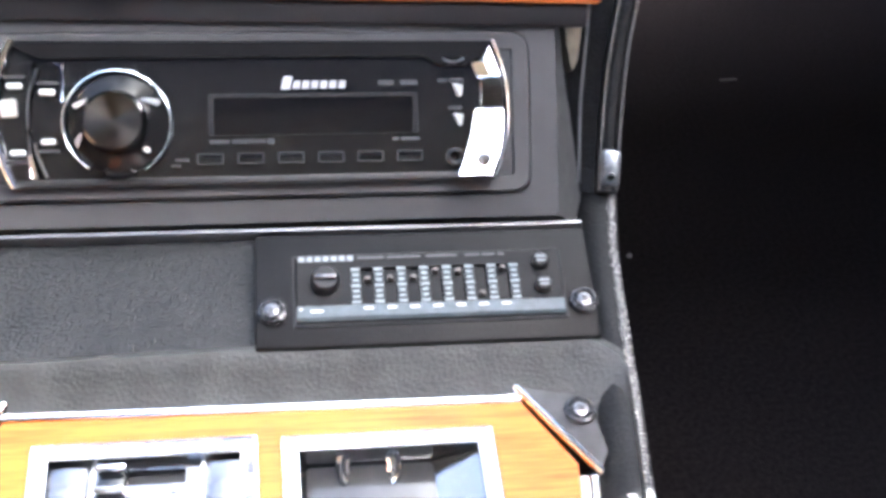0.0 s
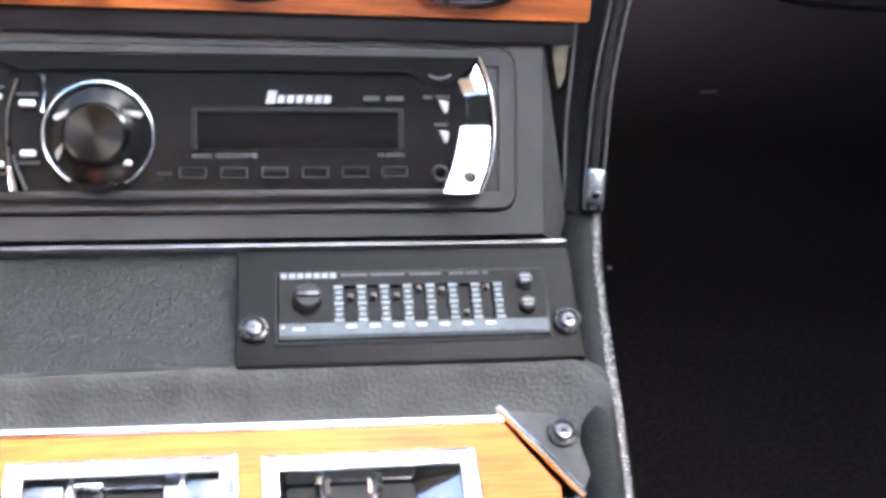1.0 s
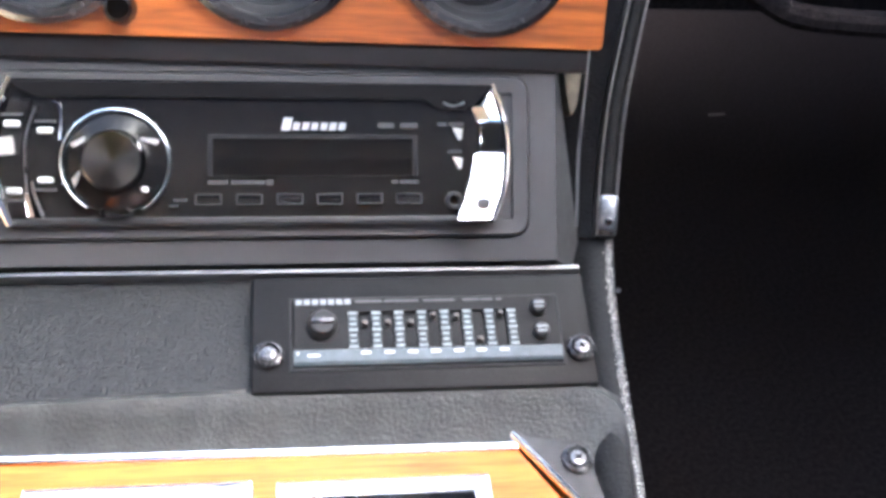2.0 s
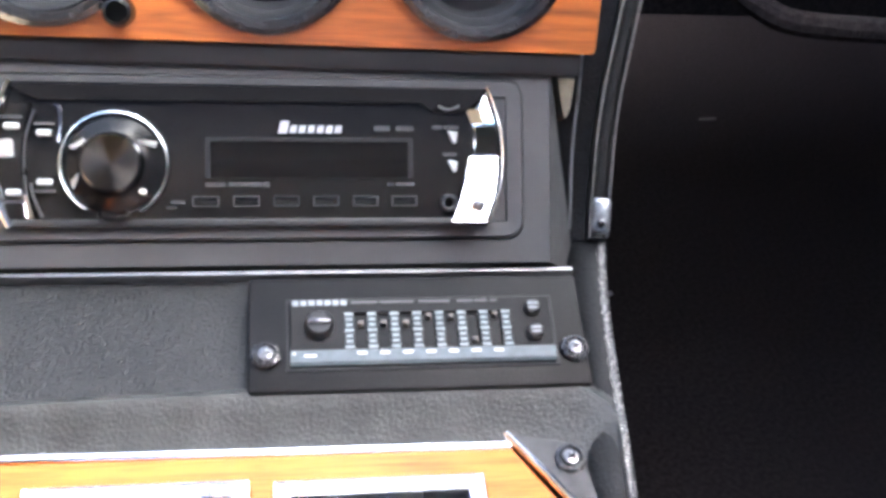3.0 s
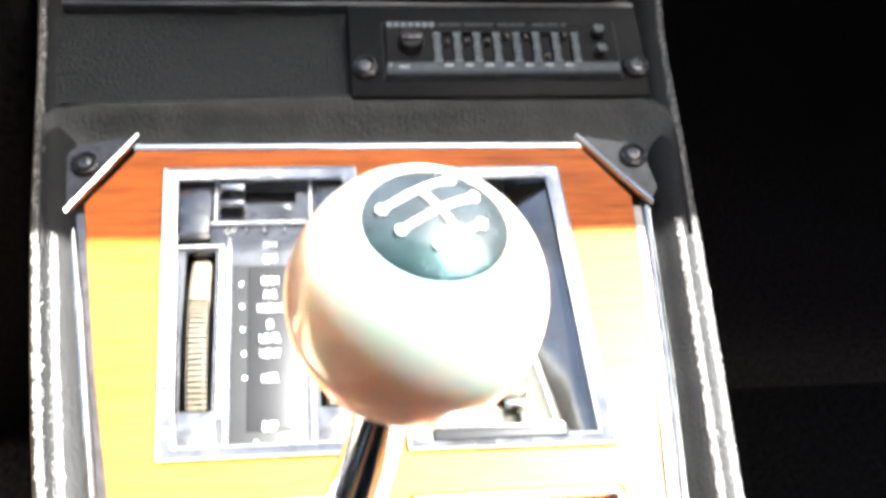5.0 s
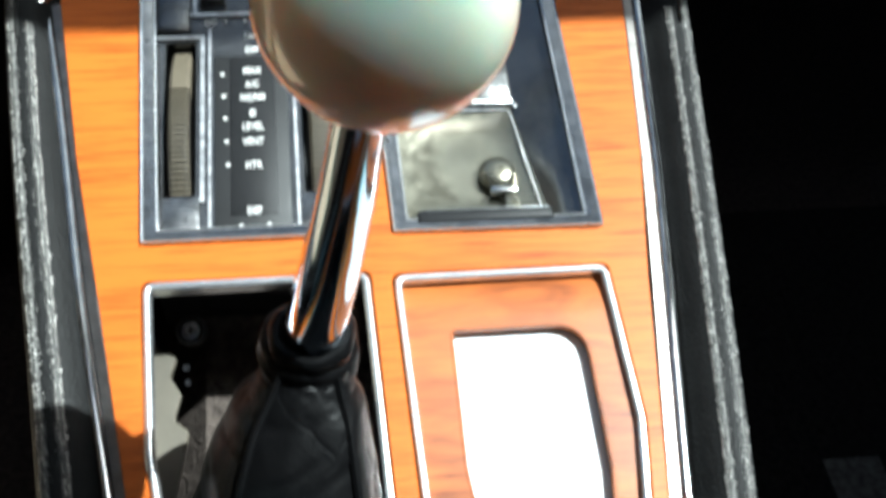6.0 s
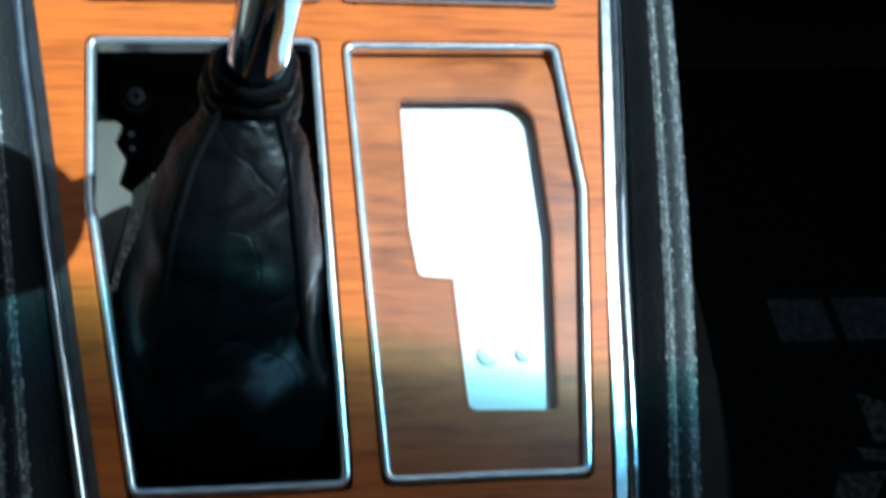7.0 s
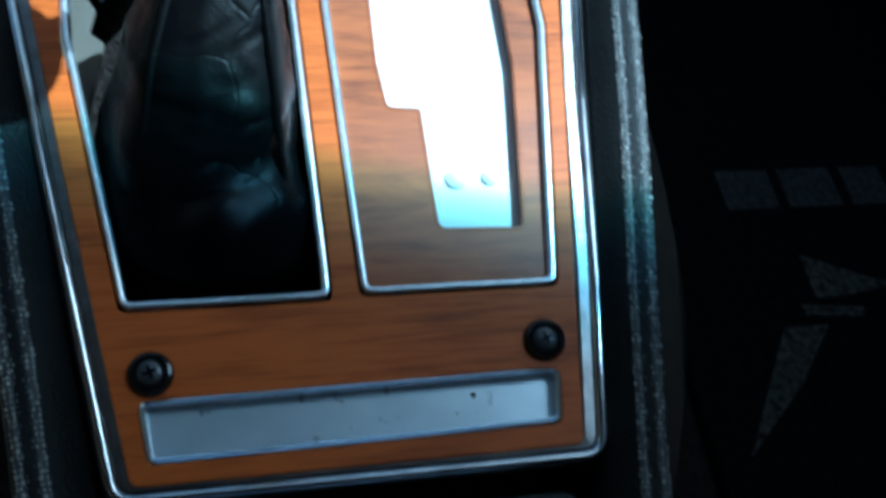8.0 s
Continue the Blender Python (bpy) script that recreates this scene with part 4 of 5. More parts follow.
bar_parts("chrome_line", [(-0.0705, -0.0568, 0.0935, 0.0945), (-0.0256, -0.0125, 0.0935, 0.0945), (-0.0565, -0.0553, 0.030, 0.0945), (-0.0268, -0.0258, 0.0200, 0.0945), (-0.0540, -0.0531, 0.0170, 0.0975), (-0.0603, -0.0239, 0.1030, 0.1042), (-0.0528, -0.0290, 0.0172, 0.0182), (-0.0590, -0.0580, 0.1042, 0.1190), (-0.0262, -0.0252, 0.1042, 0.1190)], -0.0046, -0.0034, WORN_LINE, heat)
part("label_panel", box(-0.0520, -0.0285, 0.0195, 0.0858, -0.0046, -0.0036, 0.0004), PLASTIC_GREY, heat, "grey label panel")
part("label_window", box(-0.0470, -0.0325, 0.0245, 0.0850, -0.0038, -0.0032, 0.0003), PLASTIC, heat, "dark lettered strip")
for text, y, size in (("FAN", 0.0955, 0.0040), ("OFF", 0.0893, 0.0040), ("MAX", 0.0812, 0.0042), ("A/C", 0.0757, 0.0042), ("NORM", 0.0703, 0.0042), ("BI", 0.0640, 0.0042), ("LEVEL", 0.0588, 0.0042), ("VENT", 0.0530, 0.0042), ("HTR", 0.0440, 0.0042), ("DEF", 0.0272, 0.0042)):
    part("lettering", words(text, size * 0.92, -0.0398, y - (0.0016 + max(0.0, y - 0.027) * 0.012 if y < 0.086 else 0.0008), -0.0031 if y < 0.086 else -0.0043, bold=0.00001, narrow=0.70), WHITE_PRINT, heat, "white lettering", smooth=0)
part("lettering", words("OFF", 0.0034, -0.0533, 0.1006, -0.0043, bold=0.00006, narrow=0.68), WHITE_PRINT, heat, "white lettering", smooth=0)
bar_parts("index_dot", [(-0.0500 + k * 0.0004, -0.0488 + k * 0.0004, y - 0.0005, y + 0.0005) for k, y in enumerate((0.0782, 0.0694, 0.0606, 0.0517, 0.0430))] + [(-0.0445, -0.0435, 0.0205, 0.0213), (-0.0360, -0.0350, 0.0205, 0.0213)] + [(x, x + 0.0010, 0.1001, 0.1011) for x in (-0.0485, -0.0422, -0.0353)], -0.0037, -0.0034, WHITE_PRINT, heat)
tog = part("fan_slider", box(-0.0568, -0.0486, 0.1096, 0.1172, -0.0046, -0.0028, 0.0008), GLOSS, heat, "black fan slider with chrome edges")
for y0, y1 in ((0.1156, 0.1180), (0.1086, 0.1108)):
    part("edge", box(-0.0574, -0.0481, y0, y1, -0.0040, 0.0006, 0.0011, 3), CHROME, tog, "rounded chrome edge")
part("slot_floor", box(-0.0482, -0.0311, 0.1128, 0.1177, -0.0100, -0.0078), PLASTIC, heat)
part("slot_end", box(-0.0352, -0.0330, 0.1095, 0.1115, -0.0046, -0.0034, 0.0005), CHROME, heat)

# ---- ashtray ----
ash = thing("ashtray", BASE, "polished metal ashtray in a black surround", "ashtray")
loop = ASH
part("bezel", sweep(loop, [(-0.0003, -0.006), (-0.0003, 0.0008), (-0.0006, 0.0010), (-0.0010, 0.0009), (-0.0044, -0.0003), (-0.0047, 0.0001), (-0.0052, -0.0026), (-0.0054, -0.0040), (-0.0054, -0.014)], closed=True), BEZEL, ash, "bevelled smoked silver bezel")
for off, up in ((-0.0007, 0.0008), (-0.0049, -0.0004)):
    part("bezel_line", sweep(loop, [(off + x, z) for x, z in half_round(0.0009, 0.0006, up, 4)], closed=True), SATIN, ash, "thin bright line")
part("tray_floor", box(0.0035, 0.0640, 0.0155, 0.1200, -0.030, -0.020), ASH_FLOOR, ash)
b = bmesh.new()
n = 16
grid = []
for top in (True, False):
    rows = []
    for j in range(n + 1):
        v = j / n
        row = []
        for i in range(n + 1):
            u = i / n
            x = (0.0070 - 0.0012 * v) * (1 - u) + (0.0545 - 0.0085 * v) * u
            hollow = (1 - (2 * u - 1) ** 4) * (1 - (2 * v - 1) ** 4)
            z = -0.0104 - 0.0024 * hollow + 0.0007 * noise.noise(Vector((u * 2.2, v * 2.0, 3)))
            row.append(b.verts.new((x, 0.0205 + 0.0455 * v, z if top else -0.0150)))
        rows.append(row)
    grid.append(rows)
for rows in grid:
    for j in range(n):
        for i in range(n):
            b.faces.new((rows[j][i], rows[j][i + 1], rows[j + 1][i + 1], rows[j + 1][i]))
rim = lambda g: g[0][:-1] + [r[-1] for r in g[:-1]] + g[-1][:0:-1] + [r[0] for r in g[:0:-1]]
up, low = rim(grid[0]), rim(grid[1])
for i in range(len(up)):
    b.faces.new((up[i - 1], up[i], low[i], low[i - 1]))
part("lid", b, OLIVE, ash, "dished olive grey metal lid")
part("lid_rim", sweep(rounded([(0.0074, 0.0230), (0.0520, 0.0230), (0.0455, 0.0652), (0.0064, 0.0652)], 0.003, 4), half_round(0.0012, 0.0008, -0.0106, 5), closed=True), SATIN, ash, "bright worn rim")
b = loft([[(x, y, -0.0104), (0.0600, y, -0.0034), (0.0628, y, -0.0022), (0.0628, y, -0.02), (x, y, -0.02)] for x, y in ((0.0545, 0.0195), (0.0470, 0.0640), (0.0440, 0.1180))])
part("side_ramp", b, RAMP_METAL, ash)
part("front_bar", box(0.0095, 0.0525, 0.0164, 0.0212, -0.012, 0.0006, 0.0013, 3), PLASTIC, ash, "black rounded front bar")
part("bar_edge", box(0.0105, 0.0515, 0.0211, 0.0217, -0.012, -0.0006, 0.0002), CHROME_DULL, ash, "worn metal bar edge")
part("upper_floor", box(0.0050, 0.0480, 0.0690, 0.1185, -0.02, -0.0095, 0.0020), ASH_FLOOR, ash, "dark scuffed floor")
part("upper_ridge", box(0.0070, 0.0470, 0.0668, 0.0688, -0.014, -0.0080, 0.0005), CHROME_DULL, ash)
part("upper_ridge", box(0.0070, 0.0470, 0.1000, 0.1016, -0.014, -0.0070, 0.0005), CHROME, ash, "bright ridge")
lighter = thing("cigarette_lighter", BASE @ pose(0.0285, 0.0925, -0.0095, -12, 0, 0), "black lighter knob with a white mark and chrome ring", "lighter")
part("socket_ring", lathe([(0.0108, 0), (0.0124, 0.0015), (0.0118, 0.0030), (0.0102, 0.0020)], 40), CHROME, lighter, "chrome socket ring")
part("knob", lathe([(0, 0), (0.0098, 0), (0.0100, 0.0050), (0.0090, 0.0066), (0.0060, 0.0072), (0, 0.0070)], 40), GLOSS, lighter)
part("mark", moved(bars([(-0.0036, -0.0016, -0.0030, 0.0045), (-0.0016, 0.0046, -0.0030, -0.0006)], 0.0068, 0.0076), pose(0, 0, 0, 0, 0, -12)), WHITE_PRINT, lighter, "white mark")
part("wall_socket", moved(lathe([(0.0062, 0.0), (0.0100, 0.0004), (0.0104, 0.0018), (0.0092, 0.0026), (0.0078, 0.0014), (0.0062, -0.0020)], 36), pose(0.0251, 0.1165, -0.0085, 35, 0, 0)), CHROME, ash, "chrome socket ring")
part("stub_rest", moved(lathe([(0, 0), (0.0062, 0), (0.0064, 0.0016), (0.0058, 0.0028), (0.0042, 0.0037), (0.0020, 0.0041), (0, 0.0042)], 32), pose(0.0385, 0.0395, -0.0112)), OLIVE, ash, "round polished stub rest")
part("stub_rest_clip", box(0.0350, 0.0440, 0.0312, 0.0332, -0.0105, -0.0070, 0.0006), CHROME, ash)
part("stub_rest_stem", box(0.0395, 0.0445, 0.0225, 0.0310, -0.0108, -0.0085, 0.0006), OLIVE, ash)

# ---- equaliser ----
EQ = BASE @ pose(0.0, 0.172, 0.0108, 8, 0, 0)
EX0M, EX1M = 0.0026, 0.0948
mount = thing("equaliser_mount", EQ, "flat black mounting plate for the equaliser", "mounting plate")
part("plate", box(-0.0098, 0.1052, -0.0205, 0.0225, -0.011, -0.0004, 0.0012), MOUNT_BLACK, mount)
part("frame_edge", plate(rect(EX0M, EX1M, -0.0133, 0.0135, 0.0006, 2), [rect(EX0M + 0.0009, EX1M - 0.0009, -0.0124, 0.0126, 0.0004, 2)], -0.002, 0.0004, 0.0002), PLASTIC, mount, "raised edge round the equaliser", smooth=0)
for sx in (-0.0042, 0.1005):
    screw(EQ @ pose(sx, -0.0075, 0.0, 0, 0, 30), 0.0050, "dull dark metal cup screw on the black plate", cap=SCREW_METAL, washer=CUP_METAL)
eq = thing("graphic_equaliser", EQ, "small black seven-band graphic equaliser", "equaliser")
EX0, EX1, EY0, EY1 = 0.0036, 0.0938, -0.0122, 0.0124
slot_x = [0.0275 + 0.00768 * k for k in range(7)]
holes = [rect(x - 0.0021, x + 0.0021, -0.0066, 0.0068, 0.0003, 1) for x in slot_x]
part("case", box(EX0, EX1, EY0, EY1, -0.010, 0.0012, 0.0006), MOUNT_BLACK, eq)
part("face", plate(rect(EX0 + 0.0006, EX1 - 0.0006, EY0 + 0.0030, EY1 - 0.0004, 0.0004, 2), holes, 0.0012, 0.0024, 0.0002), MOUNT_BLACK, eq, smooth=0)
b = loft([[(x, EY0 + 0.0002, 0.0010), (x, EY0 + 0.0012, 0.0022), (x, EY0 + 0.0050, 0.0028), (x, EY0 + 0.0054, 0.0022), (x, EY0 + 0.0050, 0.0006)] for x in (EX0 + 0.0004, EX1 - 0.0004)])
part("lower_strip", b, GREY_STRIP, eq, "sloping grey lower strip")
for k in range(8):
    xc = slot_x[0] - 0.00384 + 0.00768 * k
    part("scale_column", box(xc - 0.0015, xc + 0.0015, -0.0068, 0.0070, 0.0024, 0.00248), SCALE_DARK, eq)
ticks = []
for k in range(8):
    xc = slot_x[0] - 0.00384 + 0.00768 * k
    for j in range(7):
        y = -0.0060 + 0.00205 * j
        w = 0.0015 if j % 3 == 0 else 0.0010
        ticks.append((xc - w, xc + w, y - 0.00042, y + 0.00042))
part("scale_print", bars(ticks, 0.0024, 0.00262), SCALE_PALE, eq)
part("band_marks", bars([(x - 0.0016, x + 0.0016, -0.0088, -0.0079) for x in slot_x] + [(0.0085, 0.0125, -0.0094, -0.0086), (0.0050, 0.0058, -0.0086, -0.0078)], 0.0024, 0.00275), SILVER, eq)
for k, (x, y) in enumerate(zip(slot_x, (0.0026, 0.0028, 0.0027, 0.0052, 0.0046, -0.0042, 0.0054))):
    part("slider", box(x - 0.0009, x + 0.0009, y - 0.0009, y + 0.0009, 0.0002, 0.0034, 0.0004), SLIDER_BROWN, eq)
bar_parts("logo_bar", [(0.0048 + 0.0027 * k, 0.0069 + 0.0027 * k, 0.0098, 0.0117) for k in range(7)], 0.0024, 0.0026, DIM_PRINT, eq)
bar_parts("caption_bar", [(0.0245, 0.0335, 0.0104, 0.0112), (0.0345, 0.0460, 0.0104, 0.0112), (0.0478, 0.0585, 0.0104, 0.0112), (0.0612, 0.0665, 0.0104, 0.0112), (0.0672, 0.0715, 0.0104, 0.0112), (0.0728, 0.0748, 0.0104, 0.0112)], 0.0024, 0.0026, GREY_PRINT, eq)
kb = part("fader_knob", moved(lathe([(0, 0), (0.0048, 0), (0.0047, 0.0030), (0.0040, 0.0040), (0, 0.0042)], 26), pose(0.0135, 0.0018, 0.0022)), PLASTIC, eq)
part("pointer", box(0.0096, 0.0174, 0.0008, 0.0028, 0.0058, 0.0074, 0.0008, 3), SCREW_METAL, kb, "dull metal pointer bar")
for y in (0.0070, -0.0022):
    bt = part("button", moved(lathe([(0, 0), (0.0028, 0), (0.0028, 0.0022), (0.0021, 0.0030), (0, 0.0032)], 20), pose(0.0868, y, 0.0022)), PLASTIC, eq)
    part("button_mark", bars([(0.0850, 0.0886, y + 0.0004, y + 0.0013), (0.0852, 0.0884, y - 0.0012, y - 0.0004)], 0.0053, 0.0055), DIM_PRINT, bt)

# ---- radio ----
RADIO = BASE @ pose(0.0, 0.225, 0.0355, 40, 0, 0)
sur = thing("radio_surround", RADIO, "charcoal plastic radio surround with a chamfered frame", "radio surround")
outer, opening = rect(-0.1100, 0.0985, -0.0335, 0.0375, 0.0015, 3), rect(-0.1040, 0.0885, -0.0250, 0.0328, 0.0076, 6)
part("frame", plate(outer, [opening], -0.012, -0.0045, 0.0006), SURROUND, sur, smooth=0)
b = loft([[(-0.1230, -0.0385, -0.026), (0.1135, -0.0385, -0.026), (0.1045, 0.0400, -0.026), (-0.1190, 0.0400, -0.026)], [(-0.1100, -0.0335, -0.0060), (0.0985, -0.0335, -0.0060), (0.0985, 0.0375, -0.0060), (-0.1100, 0.0375, -0.0060)]], caps=False)
part("flare", b, SURROUND, sur)
ring = rect(-0.1035, 0.0880, -0.0245, 0.0323, 0.0074, 6)
part("trim_ring", sweep(ring, [(0, -0.012), (0, -0.0032), (-0.0008, -0.0022), (-0.0060, -0.0026), (-0.0068, -0.006), (-0.0068, -0.012)], closed=True), SURROUND, sur)
part("trim_plate", box(-0.1000, 0.0845, -0.0215, 0.0295, -0.012, -0.0038), SURROUND, sur)
part("back_box", box(-0.125, 0.118, -0.0420, 0.0420, -0.12, -0.0300), TRIM_BLACK, sur)

rad = thing("car_radio", RADIO, "black single-slot car radio with chrome ends", "car radio")


def end_arc(x_mid, x_top, v0, v1, n=14):
    """A bowed edge from v0 up to v1: x_mid at the middle, x_top at the tips."""
    out = []
    for i in range(n + 1):
        t = i / n
        k = (2 * t - 1) ** 2
        out.append((x_mid + (x_top - x_mid) * k, v0 + (v1 - v0) * t))
    return out


V0, V1 = -0.0195, 0.0288  # lower and upper edge of the face
right_edge = end_arc(0.0800, 0.0745, V0, V1)
left_edge = end_arc(-0.0957, -0.0895, V0, V1 + 0.0008)
part("face", plate(right_edge + left_edge[::-1], [], -0.014, -0.0006, 0.0006), GLOSS, rad, smooth=0)
band = [(0.0745, V1 - 0.0004)] + [(-0.0885, V1 - 0.0004), (-0.0855, 0.0262), (-0.0790, 0.0232), (-0.066, 0.0234), (0.0500, 0.0234), (0.0535, 0.0212), (0.0560, 0.0200), (0.0650, 0.0200), (0.0680, 0.0218)]
part("upper_band", plate(rounded(band, 0.001, 2), [], -0.0008, 0.0008, 0.0005), BAND_BLACK, rad, "matt black upper band")
part("lower_bar", box(-0.0900, 0.0745, V0 - 0.0004, V0 + 0.0024, -0.002, 0.0010, 0.0008), PLASTIC_GREY, rad)
# chrome ends: the passenger end is a faceted crescent with a thin outer rim


def faceted_end(rows):
    """A crescent from rows of (height on the face, inner x, outer x, z): each row a section flat on top, folded down inwards near the upper tip."""
    out = []
    for v, xi, xo, z in rows:
        fold, drop = (0.0005, 0.0006) if v < 0.0158 else ((xo - xi) * 0.48, 0.0024)
        out.append([(xi, v, -0.002), (xi, v, z - drop), (xi + fold, v, z), (xo - 0.0018, v, z), (xo - 0.0014, v, z - 0.0008), (xo - 0.0014, v, -0.002)])
    return loft(out)


facets = [(-0.0186, 0.0604, 0.0738, 0.0071), (-0.0097, 0.0640, 0.0776, 0.0044), (-0.0020, 0.0663, 0.0791, 0.0024), (0.0044, 0.0676, 0.0795, 0.0010), (0.0054, 0.0694, 0.0795, 0.0009), (0.0100, 0.0697, 0.0792, 0.0018), (0.0152, 0.0692, 0.0785, 0.0029), (0.0160, 0.0688, 0.0783, 0.0029), (0.0212, 0.0668, 0.0767, 0.0020), (0.0272, 0.0728, 0.0745, 0.0006)]
part("end_chrome", faceted_end(facets), BOW_CHROME, rad, "polished chrome end", smooth=5)
part("end_rim", sweep([(x - 0.0003, y, 0.0008) for x, y in right_edge], half_round(0.0013, 0.0020, 0, 6)), SATIN, rad, "thin chrome rim")
part("eject_edge", sweep(smooth_line([(0.0567, 0.0223, 0.0006), (0.0590, 0.0213, 0.0006), (0.0618, 0.0213, 0.0006), (0.0642, 0.0225, 0.0006)], 4), half_round(0.0010, 0.0009, 0, 5)), CHROME_DULL, rad, "bright eject edge")
part("end_rim", sweep([(x + 0.0015, y, 0.0004) for x, y in left_edge], [(-0.0017, 0.0), (-0.0013, 0.0014), (-0.0004, 0.0020), (0.0008, 0.0016), (0.0017, 0.0)]), BOW_CHROME, rad, "broad chrome rim")
part("release_button", moved(lathe([(0, 0), (0.0026, 0), (0.0026, 0.0012), (0.0016, 0.0020), (0, 0.0021)], 20), pose(0.0698, -0.0130, 0.0052)), CHROME_DULL, rad)
jack = part("aux_socket", moved(lathe([(0.0018, -0.002), (0.0018, 0.0012), (0.0024, 0.0016), (0.0031, 0.0010), (0.0032, -0.001)], 22), pose(0.0604, -0.0118, 0.0)), PLASTIC_GREY, rad)
# driver end: two bowed columns of buttons
col1 = end_arc(-0.0922, -0.0885, V0 + 0.002, 0.0225)
col1b = end_arc(-0.0838, -0.0806, V0 + 0.002, 0.0225)
part("key_column", plate(col1b + col1[::-1], [], -0.001, 0.0010, 0.0006), GLOSS, rad)
line = smooth_line([(-0.0797, 0.0201, 0.0010), (-0.0824, 0.0117, 0.0010), (-0.0833, 0.0033, 0.0010), (-0.0831, -0.0043, 0.0010), (-0.0826, -0.0100, 0.0010), (-0.0812, -0.0168, 0.0010)], 4)
part("column_chrome", sweep(line, half_round(0.0009, 0.0010, 0, 5)), CHROME_DULL, rad, "bright curved divider")
part("corner_chrome", plate(rounded([(-0.0836, -0.0088), (-0.0820, -0.0085), (-0.0800, -0.0170), (-0.0822, -0.0170)], 0.0006, 2), [], 0.0006, 0.0024, 0.0006), CHROME, rad)
line = smooth_line([(-0.0814, -0.0050, 0.0006), (-0.0806, -0.0090, 0.0006), (-0.0778, -0.0165, 0.0006)], 4)
part("column_chrome", sweep(line, half_round(0.0011, 0.0012, 0, 5)), CHROME_DULL, rad, "bright curved divider")
line = smooth_line([(-0.0742, 0.0216, 0.0004), (-0.0724, 0.0208, 0.0004), (-0.0716, 0.0175, 0.0004), (-0.0717, 0.0140, 0.0004), (-0.0724, 0.0090, 0.0004)], 4)
part("column_chrome", sweep(line, half_round(0.0015, 0.0014, 0, 5)), CHROME, rad, "bright curved divider")
part("rocker", plate(rounded([(-0.0917, 0.0034), (-0.0860, 0.0038), (-0.0865, 0.0102), (-0.0922, 0.0095)], 0.001, 2), [], 0.0, 0.0022, 0.0008), SATIN, rad, "polished rocker key")
for x, y in ((-0.0872, 0.0142), (-0.0768, 0.0120), (-0.0868, -0.0080), (-0.0768, -0.0045)):
    part("key", box(x - 0.0026, x + 0.0026, y - 0.0011, y + 0.0011, 0.0, 0.0022, 0.0007), KEY_GREY, rad, "small white lit key")
    part("key_caption", bars([(x - 0.0034, x + 0.0034, y + 0.0026 if y > 0 else y - 0.0036, y + 0.0036 if y > 0 else y - 0.0026)], 0.0, 0.0013), GREY_PRINT, rad)
# rotary knob
KX, KV = -0.0543, 0.0014
kn = part("volume_knob", lathe([(0, -0.0005), (0.0171, -0.0005), (0.0169, 0.0010), (0.0150, 0.0026), (0.0128, 0.0038), (0.0112, 0.0050), (0.0106, 0.0052)], 56), KNOB_BLACK, rad, "black rotary knob base", m=pose(KX, KV, 0.0))
ring = [(0.0177 * math.cos(radians(a)), 0.0177 * math.sin(radians(a)), 0.0008) for a in range(-62, 243, 5)]
part("outer_ring", sweep(ring, half_round(0.0014, 0.0014, 0, 6)), RING_SATIN, kn, "bright chrome ring")
part("collar", lathe([(0.0107, 0.0030), (0.0103, 0.0085), (0.0098, 0.0096), (0.0095, 0.0094)], 56), GLOSS, kn)
part("cap", lathe([(0.0096, 0.0080), (0.0095, 0.0096), (0.0092, 0.0099), (0.0004, 0.0093), (0.0, 0.0093)], 72), SPUN, kn, "spun aluminium cap")
for shape in ([(0.0084, 0.0082), (0.0150, 0.0074), (0.0142, 0.0052), (0.0090, 0.0068)], [(-0.0142, 0.0060), (-0.0084, 0.0088), (-0.0096, 0.0064), (-0.0128, 0.0046)], [(-0.0134, -0.0058), (-0.0104, -0.0020), (-0.0112, -0.0058), (-0.0126, -0.0092)], [(0.0082, -0.0098), (0.0112, -0.0106), (0.0110, -0.0084), (0.0090, -0.0082)]):
    lift = 0.0058 - 0.19 * (Vector(shape[0]).length - 0.0095)
    part("corner_key", plate(rounded(shape, 0.0006, 2), [], 0.0010, lift, 0.0006), SATIN, kn)
part("finger_notch", moved(lathe([(0, 0), (0.0042, 0.0002), (0.0052, 0.0012), (0.0056, 0.0010), (0.0056, 0)], 28), pose(0, -0.0168, 0.0012) @ Matrix.Diagonal((1, 0.42, 1, 1))), GLOSS, kn, "glossy finger notch")
# display, keys and print
dx0, dx1, dv0, dv1 = -0.0242, 0.0477, -0.0032, 0.0110
part("display_frame", plate(rect(dx0, dx1, dv0, dv1, 0.0006, 2), [rect(dx0 + 0.0018, dx1 - 0.0018, dv0 + 0.0002, dv1 - 0.0014, 0.0004, 2)], -0.0006, 0.0002, 0.0001), PLASTIC, rad, smooth=0)
part("display", box(dx0 + 0.0014, dx1 - 0.0014, dv0 + 0.0001, dv1 - 0.0010, -0.002, -0.0003), SMOKED, rad, "unlit smoked display")
for k in range(6):
    x = -0.0241 + 0.01372 * k
    fr = plate(rect(x - 0.0045, x + 0.0045, -0.0129, -0.0092, 0.0004, 2), [rect(x - 0.0040, x + 0.0040, -0.0125, -0.0096, 0.0003, 2)], -0.0006, 0.0006)
    key = part("preset_key", box(x - 0.0042, x + 0.0042, -0.0127, -0.0094, -0.0008, 0.0002, 0.0003), GLOSS, rad)
    part("key_outline", fr, GREY_PRINT, key, smooth=0)
